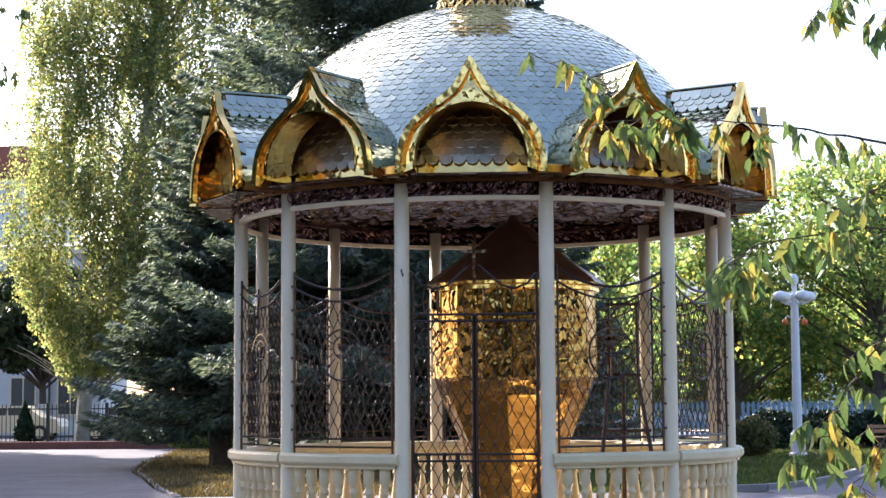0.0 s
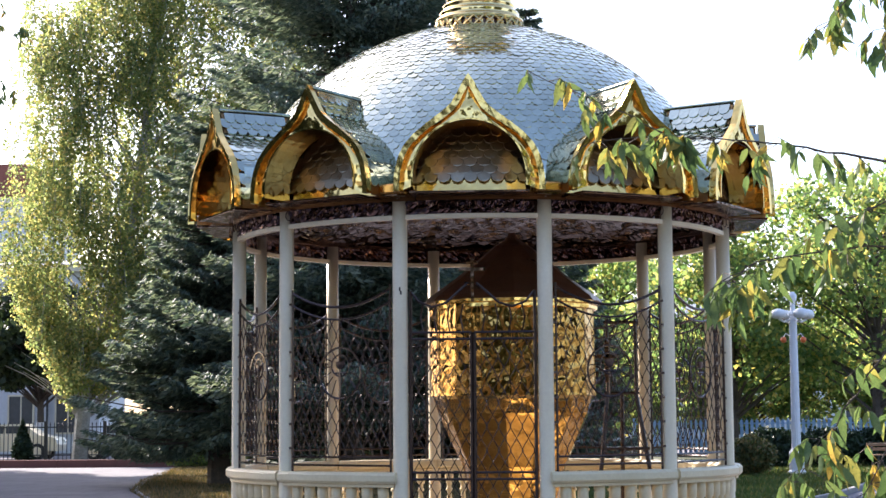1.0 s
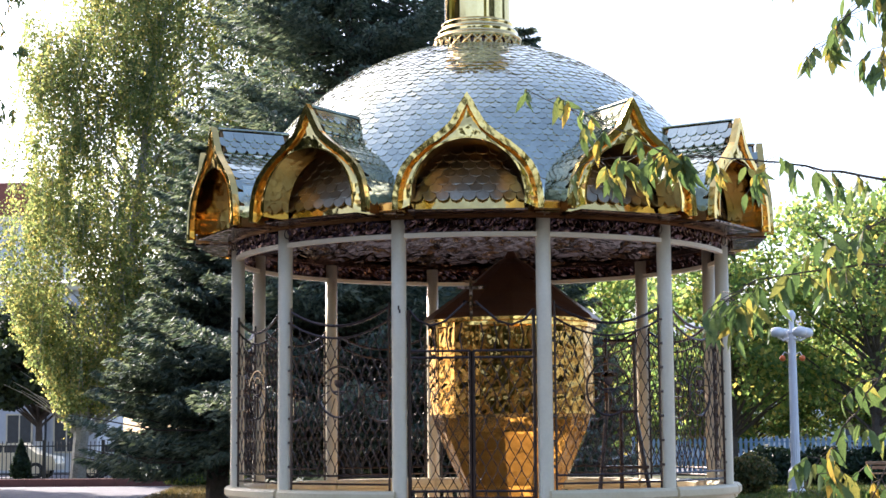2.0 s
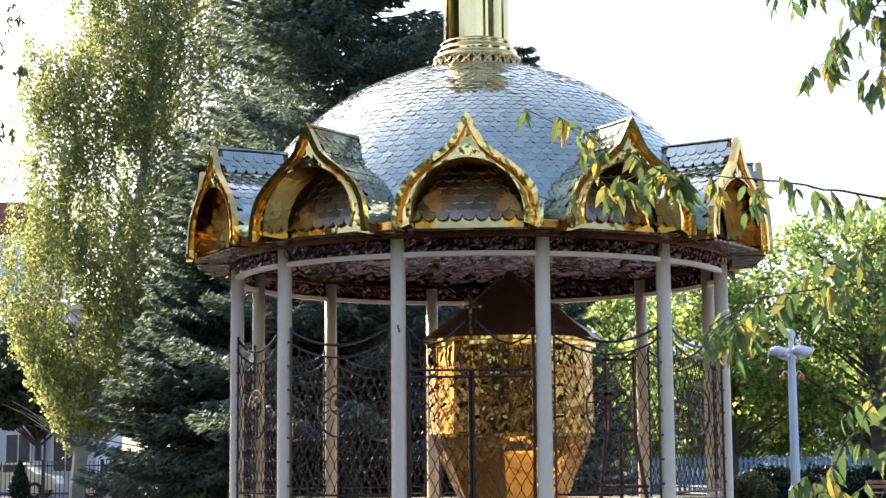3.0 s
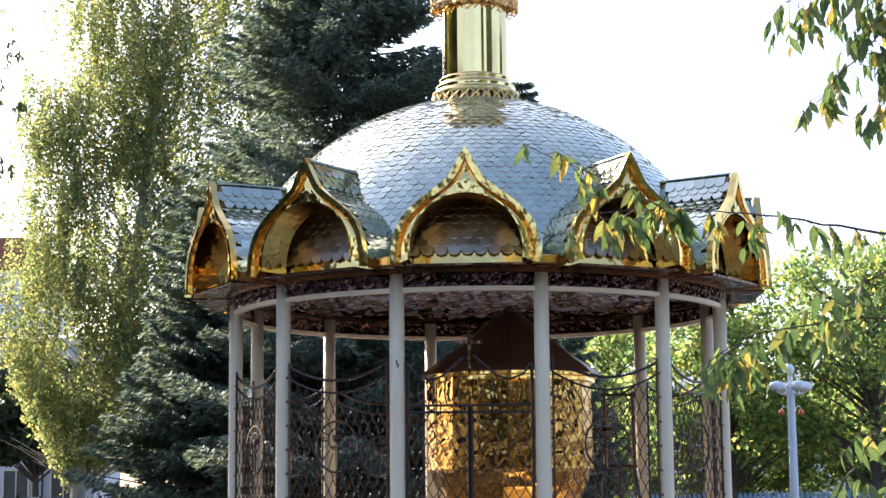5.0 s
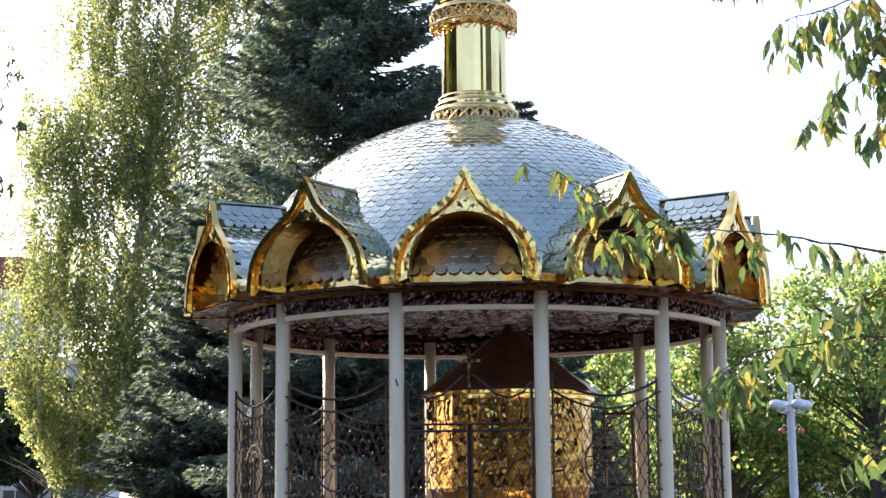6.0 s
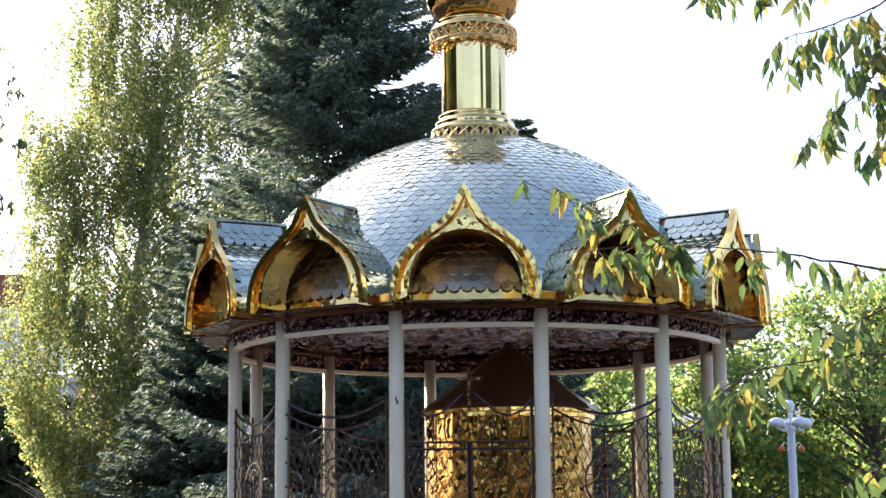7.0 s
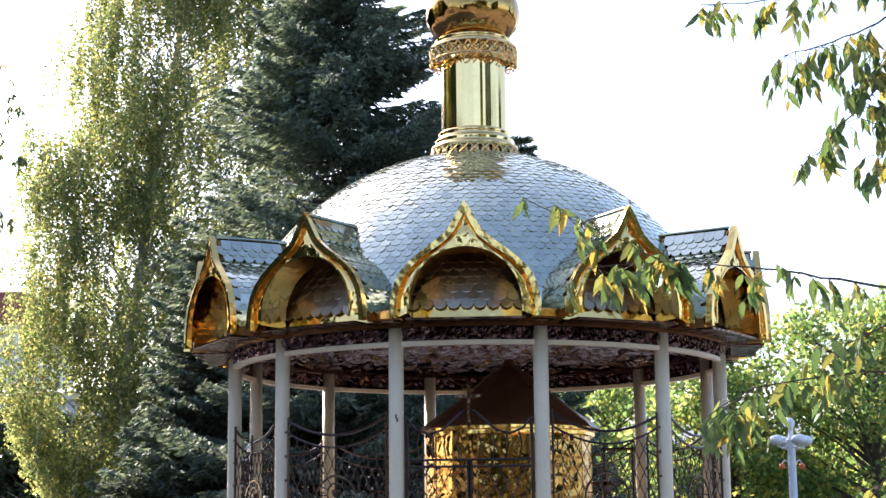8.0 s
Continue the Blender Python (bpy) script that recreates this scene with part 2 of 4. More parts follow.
def tube(points, radius, sides=6, radii=None, closed=False, twist=0.0):
    """bmesh of a round bar along points."""
    bm = bmesh.new()
    pts = [Vector(p) for p in points]
    rings = []
    count = len(pts)
    for k, p in enumerate(pts):
        a = pts[(k - 1) % count] if (closed or k) else p
        b = pts[(k + 1) % count] if (closed or k < count - 1) else p
        d = (b - a).normalized()
        side = d.orthogonal() if abs(d.z) > 0.95 else d.cross(Vector((0, 0, 1)))
        if abs(d.z) > 0.95:
            side = Vector((1, 0, 0)) - d * d.x
        side.normalize()
        up = side.cross(d)
        r = radii[k] if radii else radius
        rings.append([bm.verts.new(p + r * (math.cos(q) * side + math.sin(q) * up)) for q in [2 * math.pi * i / sides + twist * k for i in range(sides)]])
    pairs = list(zip(rings, rings[1:])) + ([(rings[-1], rings[0])] if closed else [])
    for a, b in pairs:
        for i in range(sides):
            bm.faces.new((a[i], a[(i + 1) % sides], b[(i + 1) % sides], b[i]))
    if not closed:
        bm.faces.new(rings[0][::-1])
        bm.faces.new(rings[-1])
    return bm


def merge(bms):
    """One mesh's worth of several bmeshes."""
    out = bmesh.new()
    for b in bms:
        tmp = bpy.data.meshes.new("tmp")
        b.to_mesh(tmp)
        b.free()
        out.from_mesh(tmp)
        bpy.data.meshes.remove(tmp)
    return out


def ring_bar(radius, z, height, depth, n=96):
    """bmesh of a flat ring with a rectangular section."""
    h, d = height / 2, depth / 2
    bm = lathe([(radius - d, z - h), (radius + d, z - h), (radius + d, z + h), (radius - d, z + h), (radius - d, z - h)], n, caps=False)
    bmesh.ops.remove_doubles(bm, verts=bm.verts, dist=1e-5)
    return bm


# ---- ground ----
def ground():
    bm = bmesh.new()
    bmesh.ops.create_grid(bm, x_segments=40, y_segments=40, size=1500)
    g = new("ground", finish(bm, SOIL))
    tagged(g, "dark soil and thin grass of the park", "ground", kind="structure")
    return g


def slab(name, outline, z0, z1, material, label, category="pavement"):
    bm = bmesh.new()
    low = [bm.verts.new((x, y, z0)) for x, y in outline]
    top = [bm.verts.new((x, y, z1)) for x, y in outline]
    bm.faces.new(top)
    for i in range(len(low)):
        j = (i + 1) % len(low)
        bm.faces.new((low[i], low[j], top[j], top[i]))
    bmesh.ops.recalc_face_normals(bm, faces=bm.faces)
    return tagged(new(name, finish(bm, material)), label, category, kind="structure")


ground()
# paved square to the left of and before the pavilion, and the walk on its right
slab("pavement", [(-40, -30), (4.68, -30), (4.68, 12.9), (3.4, 13.4), (-5.0, 12.6), (-5.9, 15.5), (-6.9, 19.5), (-7.6, 22.0), (-8.6, 28.0), (-10.0, 41.0), (-60, 41.0)], -0.1, 0.03, ROAD, "wide grey paved walk with faint slab joints")
slab("road", [(4.685, -30), (60, -30), (60, 34), (12.0, 28.5), (10.0, 26.0), (8.2, 22.0), (6.6, 17.4), (5.6, 15.2), (4.7, 14.0)], -0.1, 0.025, ROAD, "pinkish grey paved walk in the park", "path")


def kerb(name, points, material, label, height=0.12, width=0.12):
    th = empty(name, Matrix(), label, "kerb", kind="structure")
    for a, b in zip(points, points[1:]):
        a, b = Vector((*a, 0)), Vector((*b, 0))
        count = max(1, round((b - a).length / 1.0))
        me = boxmesh((0.004, -width / 2, -0.05, (b - a).length / count - 0.004, width / 2, height), material, 0.012)
        for k in range(count):
            p = a.lerp(b, k / count)
            part("kerbstone", me, th, pose(p.x, p.y, 0, 0, 0, math.degrees(math.atan2(b.y - a.y, b.x - a.x))))
    return th


kerb("kerb_left", [(-4.9, 12.5), (-5.8, 15.5), (-6.8, 19.5), (-7.5, 22.0), (-8.5, 28.0), (-9.9, 41.0)], KERB, "low worn concrete kerbstones round the lawn", 0.06, 0.1)
kerb("kerb_right", [(3.4, 13.5), (4.7, 14.1), (5.6, 15.3), (6.6, 17.5), (8.2, 22.1), (10.0, 26.1), (12.0, 28.6)], KERB, "pale concrete kerbstones round the lawn")
slab("street", [(-60, 50.4), (60, 53.8), (60, 66), (-60, 66)], -0.1, 0.02, ROAD, "asphalt street beyond the fence", "road")
kerb("kerb_far", [(-60, 41.2), (-10.0, 41.2)], REDKERB, "red-brown border of the far flower bed", 0.28, 0.3)


def grass(name, outline, count, label, seed, mat):
    """Blades over a polygon."""
    rng = np.random.default_rng(seed)
    xs, ys = [p[0] for p in outline], [p[1] for p in outline]
    pts = np.stack([rng.uniform(min(xs), max(xs), count), rng.uniform(min(ys), max(ys), count)], 1)
    inside = np.zeros(count, bool)
    for (x0, y0), (x1, y1) in zip(outline, outline[1:] + outline[:1]):
        if y0 != y1:
            cross = ((y0 > pts[:, 1]) != (y1 > pts[:, 1])) & (pts[:, 0] < (x1 - x0) * (pts[:, 1] - y0) / (y1 - y0) + x0)
            inside ^= cross
    pts = pts[inside]
    n = len(pts)
    a = rng.uniform(0, 6.283, n)
    h = rng.uniform(0.05, 0.13, n)
    w = rng.uniform(0.012, 0.025, n)
    lean = rng.normal(0, 0.05, (n, 2))
    c = np.zeros((n, 3, 3))
    c[:, 0, :2] = pts + np.stack([np.cos(a), np.sin(a)], 1) * w[:, None]
    c[:, 1, :2] = pts - np.stack([np.cos(a), np.sin(a)], 1) * w[:, None]
    c[:, 2, :2] = pts + lean
    c[:, 2, 2] = h
    tagged(new(name, quads_mesh(c, mat, 3)), label, "grass", kind="stuff")


grass("grass", [(-5.0, 12.8), (-5.9, 15.6), (-6.9, 19.6), (-7.6, 22.0), (-8.6, 28.0), (-9.9, 40.8), (0, 40.8), (0, 12.8)], 90000, "thin brownish lawn grass strewn with dry leaves", 3, GRASS_DRY)
grass("grass", [(0.5, 13.6), (3.4, 13.7), (4.6, 14.2), (5.5, 15.4), (6.5, 17.6), (8.1, 22.2), (9.9, 26.2), (12, 29), (12, 45), (0.5, 45)], 90000, "short green lawn grass in the shade", 4, GRASS)

# ---- pavilion ----
R, RK, SPIN = 2.1, 2.425, -1.95
DOME_Z, DOME_R = 2.727, 2.222


def around(deg, radius, z=0.0):
    """A pose on the pavilion's ring: local -y points outwards."""
    a = radians(deg + SPIN)
    return pose(radius * math.sin(a), -radius * math.cos(a), z, 0, 0, deg + SPIN)


pavilion = empty("pavilion", Matrix(), "round open pavilion with white columns and a silvery shingled dome", "pavilion")
part("plinth", finish(lathe([(2.5, 0), (2.5, 0.11), (2.48, 0.13), (2.36, 0.13), (2.36, 0.24), (2.34, 0.26), (1.98, 0.26), (1.98, 0.2)], 72, caps=False), CREAM), pavilion, label="pale stone plinth of the pavilion")
# The floor is out of view; its warm tone bounces light onto the columns.
part("floor_disc", finish(lathe([(1.985, 0.2), (1.985, 0.25), (0.02, 0.25)], 72), FLOOR_BOUNCE), pavilion, label="unseen floor of the pavilion, toned warm to bounce light onto the columns")

column_me = finish(lathe([(0.085, 0.26), (0.085, 0.31), (0.07, 0.34), (0.058, 0.37), (0.0575, 2.2), (0.056, 3.2)], 28), WHITE_METAL, True)
for i in range(12):
    part("column", column_me, pavilion, around(15 + 30 * i, R), "smooth pale painted round column")
part("paint_chip", finish(merge([box(bmesh.new(), 0.012, -0.0615, 2.50, 0.022, -0.05, 2.53), box(bmesh.new(), 0.02, -0.0605, 2.475, 0.03, -0.045, 2.503)]), IRON), pavilion, around(-15, R), "dark chip in the paint")
part("ring_beam", finish(ring_bar(R, 3.06, 0.034, 0.05), WHITE_METAL), pavilion, label="thin white ring between the columns")

# crumpled foil frieze above the ring, with thin scrolls before it
def crumple(bm, amount, seed):
    """Shifts every vertex a little, so that the sheet breaks into small facets."""
    rng = random.Random(seed)
    for v in bm.verts:
        v.co += Vector((rng.gauss(0, amount * 0.6), rng.gauss(0, amount * 0.6), rng.gauss(0, amount)))
    bmesh.ops.triangulate(bm, faces=bm.faces)
    return bm


def frieze_sheet():
    """A foil strip that follows the ring, finely crumpled."""
    bm = bmesh.new()
    rng = random.Random(5)
    rows = []
    for k in range(45):
        a = radians(-14.9 + 29.8 * k / 44)
        row = []
        for j in range(7):
            r = R + (0.012 if j in (0, 6) else rng.gauss(0.012, 0.008))
            row.append(bm.verts.new((r * math.sin(a), -r * math.cos(a), 3.072 + 0.136 * j / 6 + (rng.gauss(0, 0.004) if 0 < j < 6 else 0))))
        rows.append(row)
    for p, q in zip(rows, rows[1:]):
        for j in range(6):
            bm.faces.new((p[j], q[j], q[j + 1]))
            bm.faces.new((p[j], q[j + 1], p[j + 1]))
    return bm


def frieze_scrolls():
    rng = random.Random(8)
    bms = []
    for k in range(13):
        x = -0.43 + k * 0.0715 + rng.uniform(-0.012, 0.012)
        r, w = rng.uniform(0.028, 0.045), rng.choice((-1, 1))
        turn = rng.uniform(0, 6.28)
        bms.append(tube([(x + r * (1 - 0.07 * q) * math.cos(turn + w * q), 0.003 * w, 0.068 + r * 1.2 * (1 - 0.07 * q) * math.sin(turn + w * q)) for q in np.linspace(0, 6.5, 11)], 0.0045, 4))
    return merge(bms)


frieze_me, scroll_me = finish(frieze_sheet(), FOIL), finish(frieze_scrolls(), BRONZE)
for i in range(12):
    band = part("frieze", frieze_me, pavilion, pose(0, 0, 0, 0, 0, 30 * i + SPIN), "dark plum band of crumpled glossy metal")
    part("scrollwork", scroll_me, band, pose(0, -R - 0.034, 3.072), kind="stuff")

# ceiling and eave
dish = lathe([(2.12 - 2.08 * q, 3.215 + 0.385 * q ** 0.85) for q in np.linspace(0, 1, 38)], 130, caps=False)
part("ceiling_disc", finish(crumple(dish, 0.013, 6), FOIL_SHADED), pavilion, label="glossy crumpled metal ceiling under the dome, toned dark for its shade")
part("eave", finish(lathe([(2.06, 3.3), (2.06, 3.2), (2.34, 3.2), (2.34, 3.206), (2.15, 3.21)], 96, caps=False), BRONZE), pavilion, label="dark bronze sheet eave under the dome")


def shingle_geo(w, h, t=0.010):
    """A fish-scale plate in x and z, its point down, lying against the plane y = 0, its lower edge lifted."""
    out = [(-w / 2, h), (-w / 2, 0.35 * h), (-0.36 * w, 0.12 * h), (0, 0), (0.36 * w, 0.12 * h), (w / 2, 0.35 * h), (w / 2, h)]
    front = [(x, -t * (1.4 - z / h) - 0.002, z) for x, z in out]
    front[3] = (0, front[3][1] + 0.2 * t, 0)
    n = len(out)
    v = front + [(x, 0.0, z) for x, z in out] + [(-0.13 * w, -t * 1.26 - 0.002, 0.10 * h), (0.13 * w, -t * 1.26 - 0.002, 0.10 * h)]
    f = [(0, 1, 2, 2 * n, 2 * n + 1, 4, 5, 6), (2, 3, 2 * n), (2 * n, 3, 2 * n + 1), (2 * n + 1, 3, 4)]
    f += [(i + 1, i, n + i, n + i + 1) for i in range(n - 1)]
    return v, f


# the dome: smooth underlay and overlapping scales
part("dome_deck", finish(lathe([(DOME_R * math.sin(q) - 0.012, DOME_Z + DOME_R * math.cos(q) - 0.012) for q in np.linspace(radians(78), radians(9), 40)], 96, caps=False), VAULT, True), pavilion, label="metal deck under the shingles")


def dome_shingles():
    W, E = 0.09, 0.057
    v0, f0 = shingle_geo(W * 0.985, E * 1.75)
    piece = data_mesh(v0, f0, SHINGLE_PIECE)
    verts, faces, near = [], [], []
    rows = int(DOME_R * radians(77.5 - 10) / E)
    for k in range(rows):
        q = radians(77.5) - k * E / DOME_R
        r, z = DOME_R * math.sin(q), DOME_Z + DOME_R * math.cos(q)
        n = max(12, round(2 * math.pi * r / W))
        for i in range(n):
            a = 360 * (i + 0.5 * (k % 2)) / n
            m = pose(r * math.sin(radians(a)), -r * math.cos(radians(a)), z, 0, 0, a) @ pose(0, 0, 0, -(90 - math.degrees(q)) , 0, 0)
            m = m @ pose(0, 0, 0, random.gauss(0, 1.1), random.gauss(0, 0.7), random.gauss(0, 1.5)) @ Matrix.Diagonal((2 * math.pi * r / n / W, 1, 1, 1))
            aa = (a + 180) % 360 - 180
            if abs(aa + 2) < 14 and 24 < math.degrees(q) < 58:
                near.append(m)
            else:
                b = len(verts)
                verts += [m @ Vector(p) for p in v0]
                faces += [tuple(b + j for j in f) for f in f0]
    part("shingles", data_mesh(verts, faces, SHINGLE), pavilion, label="silvery fish-scale roof shingles", kind="stuff")
    return piece, near


dome_piece, dome_near = dome_shingles()

# kokoshnik gables
OUTER = [(0.548, 0.0), (0.546, 0.08), (0.537, 0.15), (0.514, 0.245), (0.472, 0.335), (0.402, 0.415), (0.312, 0.49), (0.2, 0.565), (0.122, 0.63), (0.074, 0.715), (0.036, 0.79), (0.0, 0.856)]


def gable_profile(grow=0.0):
    half = [(x + (grow if x > 0.02 else 0), z + (grow * 1.5 if x < 0.3 else grow * 0.4 if z > 0.2 else 0)) for x, z in OUTER]
    return [(-x, z) for x, z in half] + [(x, z) for x, z in half[::-1][1:]]


def inner_arch(n=24, r=0.425, spring=0.11):
    pts = [(-r, 0.035)]
    for i in range(n + 1):
        a = math.pi * (1 - i / n)
        pts.append((r * math.cos(a), spring + r * math.sin(a)))
    return pts + [(r, 0.035)]


def resample(pts, n):
    p = [Vector((x, 0, z)) for x, z in pts]
    s = [0.0]
    for a, b in zip(p, p[1:]):
        s.append(s[-1] + (b - a).length)
    out = []
    for k in range(n):
        t = s[-1] * k / (n - 1)
        j = max(i for i in range(len(s)) if s[i] <= t + 1e-9)
        j = min(j, len(p) - 2)
        out.append(p[j].lerp(p[j + 1], (t - s[j]) / (s[j + 1] - s[j])))
    return [(v.x, v.z) for v in out]


def strip_between(a, b, y, thick):
    """Plate between two outlines with the same count of points, facing -y."""
    bm = bmesh.new()
    rows = [[bm.verts.new((x, yy, z)) for x, z in pts] for yy in (y, y + thick) for pts in (a, b)]
    fa, fb, ba, bb = rows
    for i in range(len(a) - 1):
        bm.faces.new((fa[i], fb[i], fb[i + 1], fa[i + 1]))
        bm.faces.new((ba[i + 1], bb[i + 1], bb[i], ba[i]))
        bm.faces.new((fa[i + 1], ba[i + 1], ba[i], fa[i]))
        bm.faces.new((fb[i], bb[i], bb[i + 1], fb[i + 1]))
    for i in (0, len(a) - 1):
        bm.faces.new((fa[i], ba[i], bb[i], fb[i]))
    bmesh.ops.recalc_face_normals(bm, faces=bm.faces)
    return bm


def inset(pts, d):
    """The outline moved inwards by d, its ends kept at their height."""
    out = []
    for k, (x, z) in enumerate(pts):
        x0, z0 = pts[max(0, k - 1)]
        x1, z1 = pts[min(len(pts) - 1, k + 1)]
        L = math.hypot(x1 - x0, z1 - z0)
        nx, nz = (z1 - z0) / L, -(x1 - x0) / L
        deep = d * (1.9 if abs(x) < 0.01 else 1.0)
        px = x + nx * deep
        out.append((px if px * x >= 0 else 0.0, max(z + nz * deep, 0.0) if z > 0.01 else z))
    return out


GZ = 3.205


def dome_back(x, h):
    """Local y at which the dome lies behind the gable's point (x, h)."""
    d = DOME_R ** 2 - (GZ + h - DOME_Z) ** 2 - x * x
    return RK - math.sqrt(max(d, 0.2))


def gable():
    th = empty("gable", Matrix(), "gold kokoshnik gable with an arched niche and shingled vault", "gable", "gables round the dome")
    outer, n = gable_profile(), 61
    o, inn = resample(outer, n), resample(inner_arch(), n)
    # a proud crinkled rim, the face set back behind it, and a narrow lip round the arch
    grown, step_in = resample(gable_profile(0.008), n), inset(o, 0.036)
    part("outer_rim", finish(strip_between(grown, step_in, -0.045, 0.055), GOLD), th, label="crinkled gold sheet rim of the gable")
    edge = inset(o, 0.03)
    bm = bmesh.new()
    cols = []
    for a, q in zip(edge, inn):
        cols.append([bm.verts.new((a[0] * (1 - t) + q[0] * t, 0.004 - 0.03 * math.sin(0.5 * math.pi * t) + random.gauss(0, 0.0013), a[1] * (1 - t) + q[1] * t)) for t in (0, 0.25, 0.5, 0.75, 1.0)])
    for a, q in zip(cols, cols[1:]):
        for k in range(4):
            bm.faces.new((a[k], a[k + 1], q[k + 1], q[k]))
    part("face", finish(bm, GOLD_CRINKLED, True), th, label="crinkled polished gold face of the gable")
    rim_in = [(x * 0.975, 0.035 + (z - 0.035) * 0.98) for x, z in inn]
    part("arch_rim", finish(strip_between([(x * 1.005, z * 1.003) for x, z in inn], rim_in, -0.032, 0.3), GOLD), th)
    # vault deck from the face back to the dome
    bm = bmesh.new()
    rows = []
    for x, z in o:
        yb = dome_back(x, z) + 0.03
        rows.append([bm.verts.new((x * 0.985, 0.03 + (yb - 0.03) * k / 4, z - 0.008)) for k in range(5)])
    for a, b in zip(rows, rows[1:]):
        for k in range(4):
            bm.faces.new((a[k], b[k], b[k + 1], a[k + 1]))
    part("vault", finish(bm, VAULT, True), th, label="brown metal vault behind the gable face")
    # scales over the vault, both slopes, and the ridge
    v0, f0 = shingle_geo(0.086, 0.1)
    verts, faces = [], []
    half = resample(outer[:len(OUTER)], 200)
    acc, marks = 0.0, []
    for (x0, z0), (x1, z1) in zip(half, half[1:]):
        acc += math.hypot(x1 - x0, z1 - z0)
        if acc >= 0.054:
            acc = 0
            if abs(x0) > 0.06:
                marks.append((x0, z0, math.atan2(z1 - z0, x1 - x0)))
    for k, (x, z, ang) in enumerate(marks):
        depth = dome_back(x, z)
        count = int(depth / 0.088) + 1
        for i in range(count):
            y = 0.05 + (i + 0.5 * (k % 2)) * 0.088
            if y > depth + 0.03:
                continue
            for s in (1, -1):
                up = Vector((s * math.cos(ang), 0, math.sin(ang)))
                out = Vector((-s * math.sin(ang), 0, math.cos(ang)))
                along = up.cross(out)
                # local x runs along the ridge, local z up the slope, local -y outwards
                jit = random.gauss(0, 0.012)
                m = Matrix(((along.x, -out.x, up.x, s * x), (along.y, -out.y, up.y, y), (along.z, -out.z, up.z, z), (0, 0, 0, 1))) @ pose(0, 0, 0, math.degrees(jit), 0, 0)
                b = len(verts)
                verts += [m @ Vector(p) for p in v0]
                faces += [tuple(b + j for j in f) for f in f0]
    part("vault_shingles", data_mesh(verts, faces, SHINGLE), th, label="silvery fish-scale shingles on the vault", kind="stuff")
    part("ridge", finish(tube([(0, 0.02, 0.857), (0, dome_back(0, 0.855) + 0.02, 0.857)], 0.012, 6), SHINGLE), th)
    # niche back, scaled, and the sill
    v1, f1 = shingle_geo(0.098, 0.11, 0.014)
    verts, faces = [], []
    for k in range(10):
        z = 0.095 + k * 0.06
        for i in range(-5, 6):
            x = (i + 0.5 * (k % 2)) * 0.1
            if abs(x) > 0.44 or math.hypot(x, max(0, z - 0.05)) > 0.46:
                continue
            y = dome_back(x, z) - 0.034
            lean = math.degrees(math.asin(min(1, (GZ + z - DOME_Z) / DOME_R)))
            m = pose(x, y, z, -lean + random.gauss(0, 2), random.gauss(0, 1), math.degrees(math.asin(x / 2.2)) + random.gauss(0, 2))
            b = len(verts)
            verts += [m @ Vector(p) for p in v1]
            faces += [tuple(b + j for j in f) for f in f1]
    part("niche_shingles", data_mesh(verts, faces, SHINGLE_SHADED), th, label="silvery shingles inside the niche, toned brown for shade and reflected gold", kind="stuff")
    bm = bmesh.new()
    rows = [[bm.verts.new((x, dome_back(x, z) - 0.024, z)) for z in (0.0, 0.08, 0.18)] for x in np.linspace(-0.43, 0.43, 13)]
    for p, q in zip(rows, rows[1:]):
        for j in range(2):
            bm.faces.new((p[j], q[j], q[j + 1], p[j + 1]))
    part("niche_skirt", finish(bm, GOLD, True), th, label="gold sheet below the niche's lowest shingles")
    part("sill", boxmesh((-0.44, 0.0, -0.012, 0.44, 0.4, 0.006), BRONZE, 0.004), th, label="thin dark bronze sill under the niche")
    return th


first = gable()
first.parent = None
m0 = around(0, RK, GZ)
first.matrix_basis = m0
for i in range(1, 12):
    copy_thing(first, around(30 * i, RK, GZ))

# drum, crown and onion
drum = empty("drum", pose(0, 0, 4.885), "polished gold drum with pierced bands on the dome's top", "drum")
part("base_ring", finish(lathe([(0.43, -0.02), (0.43, 0.012), (0.405, 0.02), (0.40, 0.03)], 64), GOLD_SMOOTH, True), drum)


def pierced_band(r0, r1, z0, z1, n, pend=0.0):
    bms = []
    for i in range(n):
        a0, a1 = 2 * math.pi * i / n, 2 * math.pi * (i + 1) / n
        am = (a0 + a1) / 2
        def at(a, t):
            r = r0 + (r1 - r0) * t
            return (r * math.cos(a), r * math.sin(a), z0 + (z1 - z0) * t)
        bms.append(tube([at(a0, 0), at(a0 + (am - a0) * .6, .35), at(am, .5), at(am + (a1 - am) * .4, .65), at(a1, 1)], 0.0105, 4))
        bms.append(tube([at(a1, 0), at(am + (a1 - am) * .4, .35), at(am, .5), at(a0 + (am - a0) * .6, .65), at(a0, 1)], 0.0105, 4))
        bms.append(tube([at(am + (a1 - a0) * 0.3 * math.cos(q), 0.5 + 0.3 * math.sin(q)) for q in np.linspace(0, 2 * math.pi, 9)[:-1]], 0.007, 4, closed=True))
        if pend:
            bms.append(tube([at(a0, 0), (at(am - .02, 0)[0], at(am - .02, 0)[1], z0 - pend), (at(am + .02, 0)[0], at(am + .02, 0)[1], z0 - pend), at(a1, 0)], 0.008, 4))
    for t in (0, 1):
        r = r0 + (r1 - r0) * t
        bms.append(tube([(r * math.cos(q), r * math.sin(q), z0 + (z1 - z0) * t) for q in np.linspace(0, 2 * math.pi, 65)[:-1]], 0.010, 6, closed=True))
    return merge(bms)


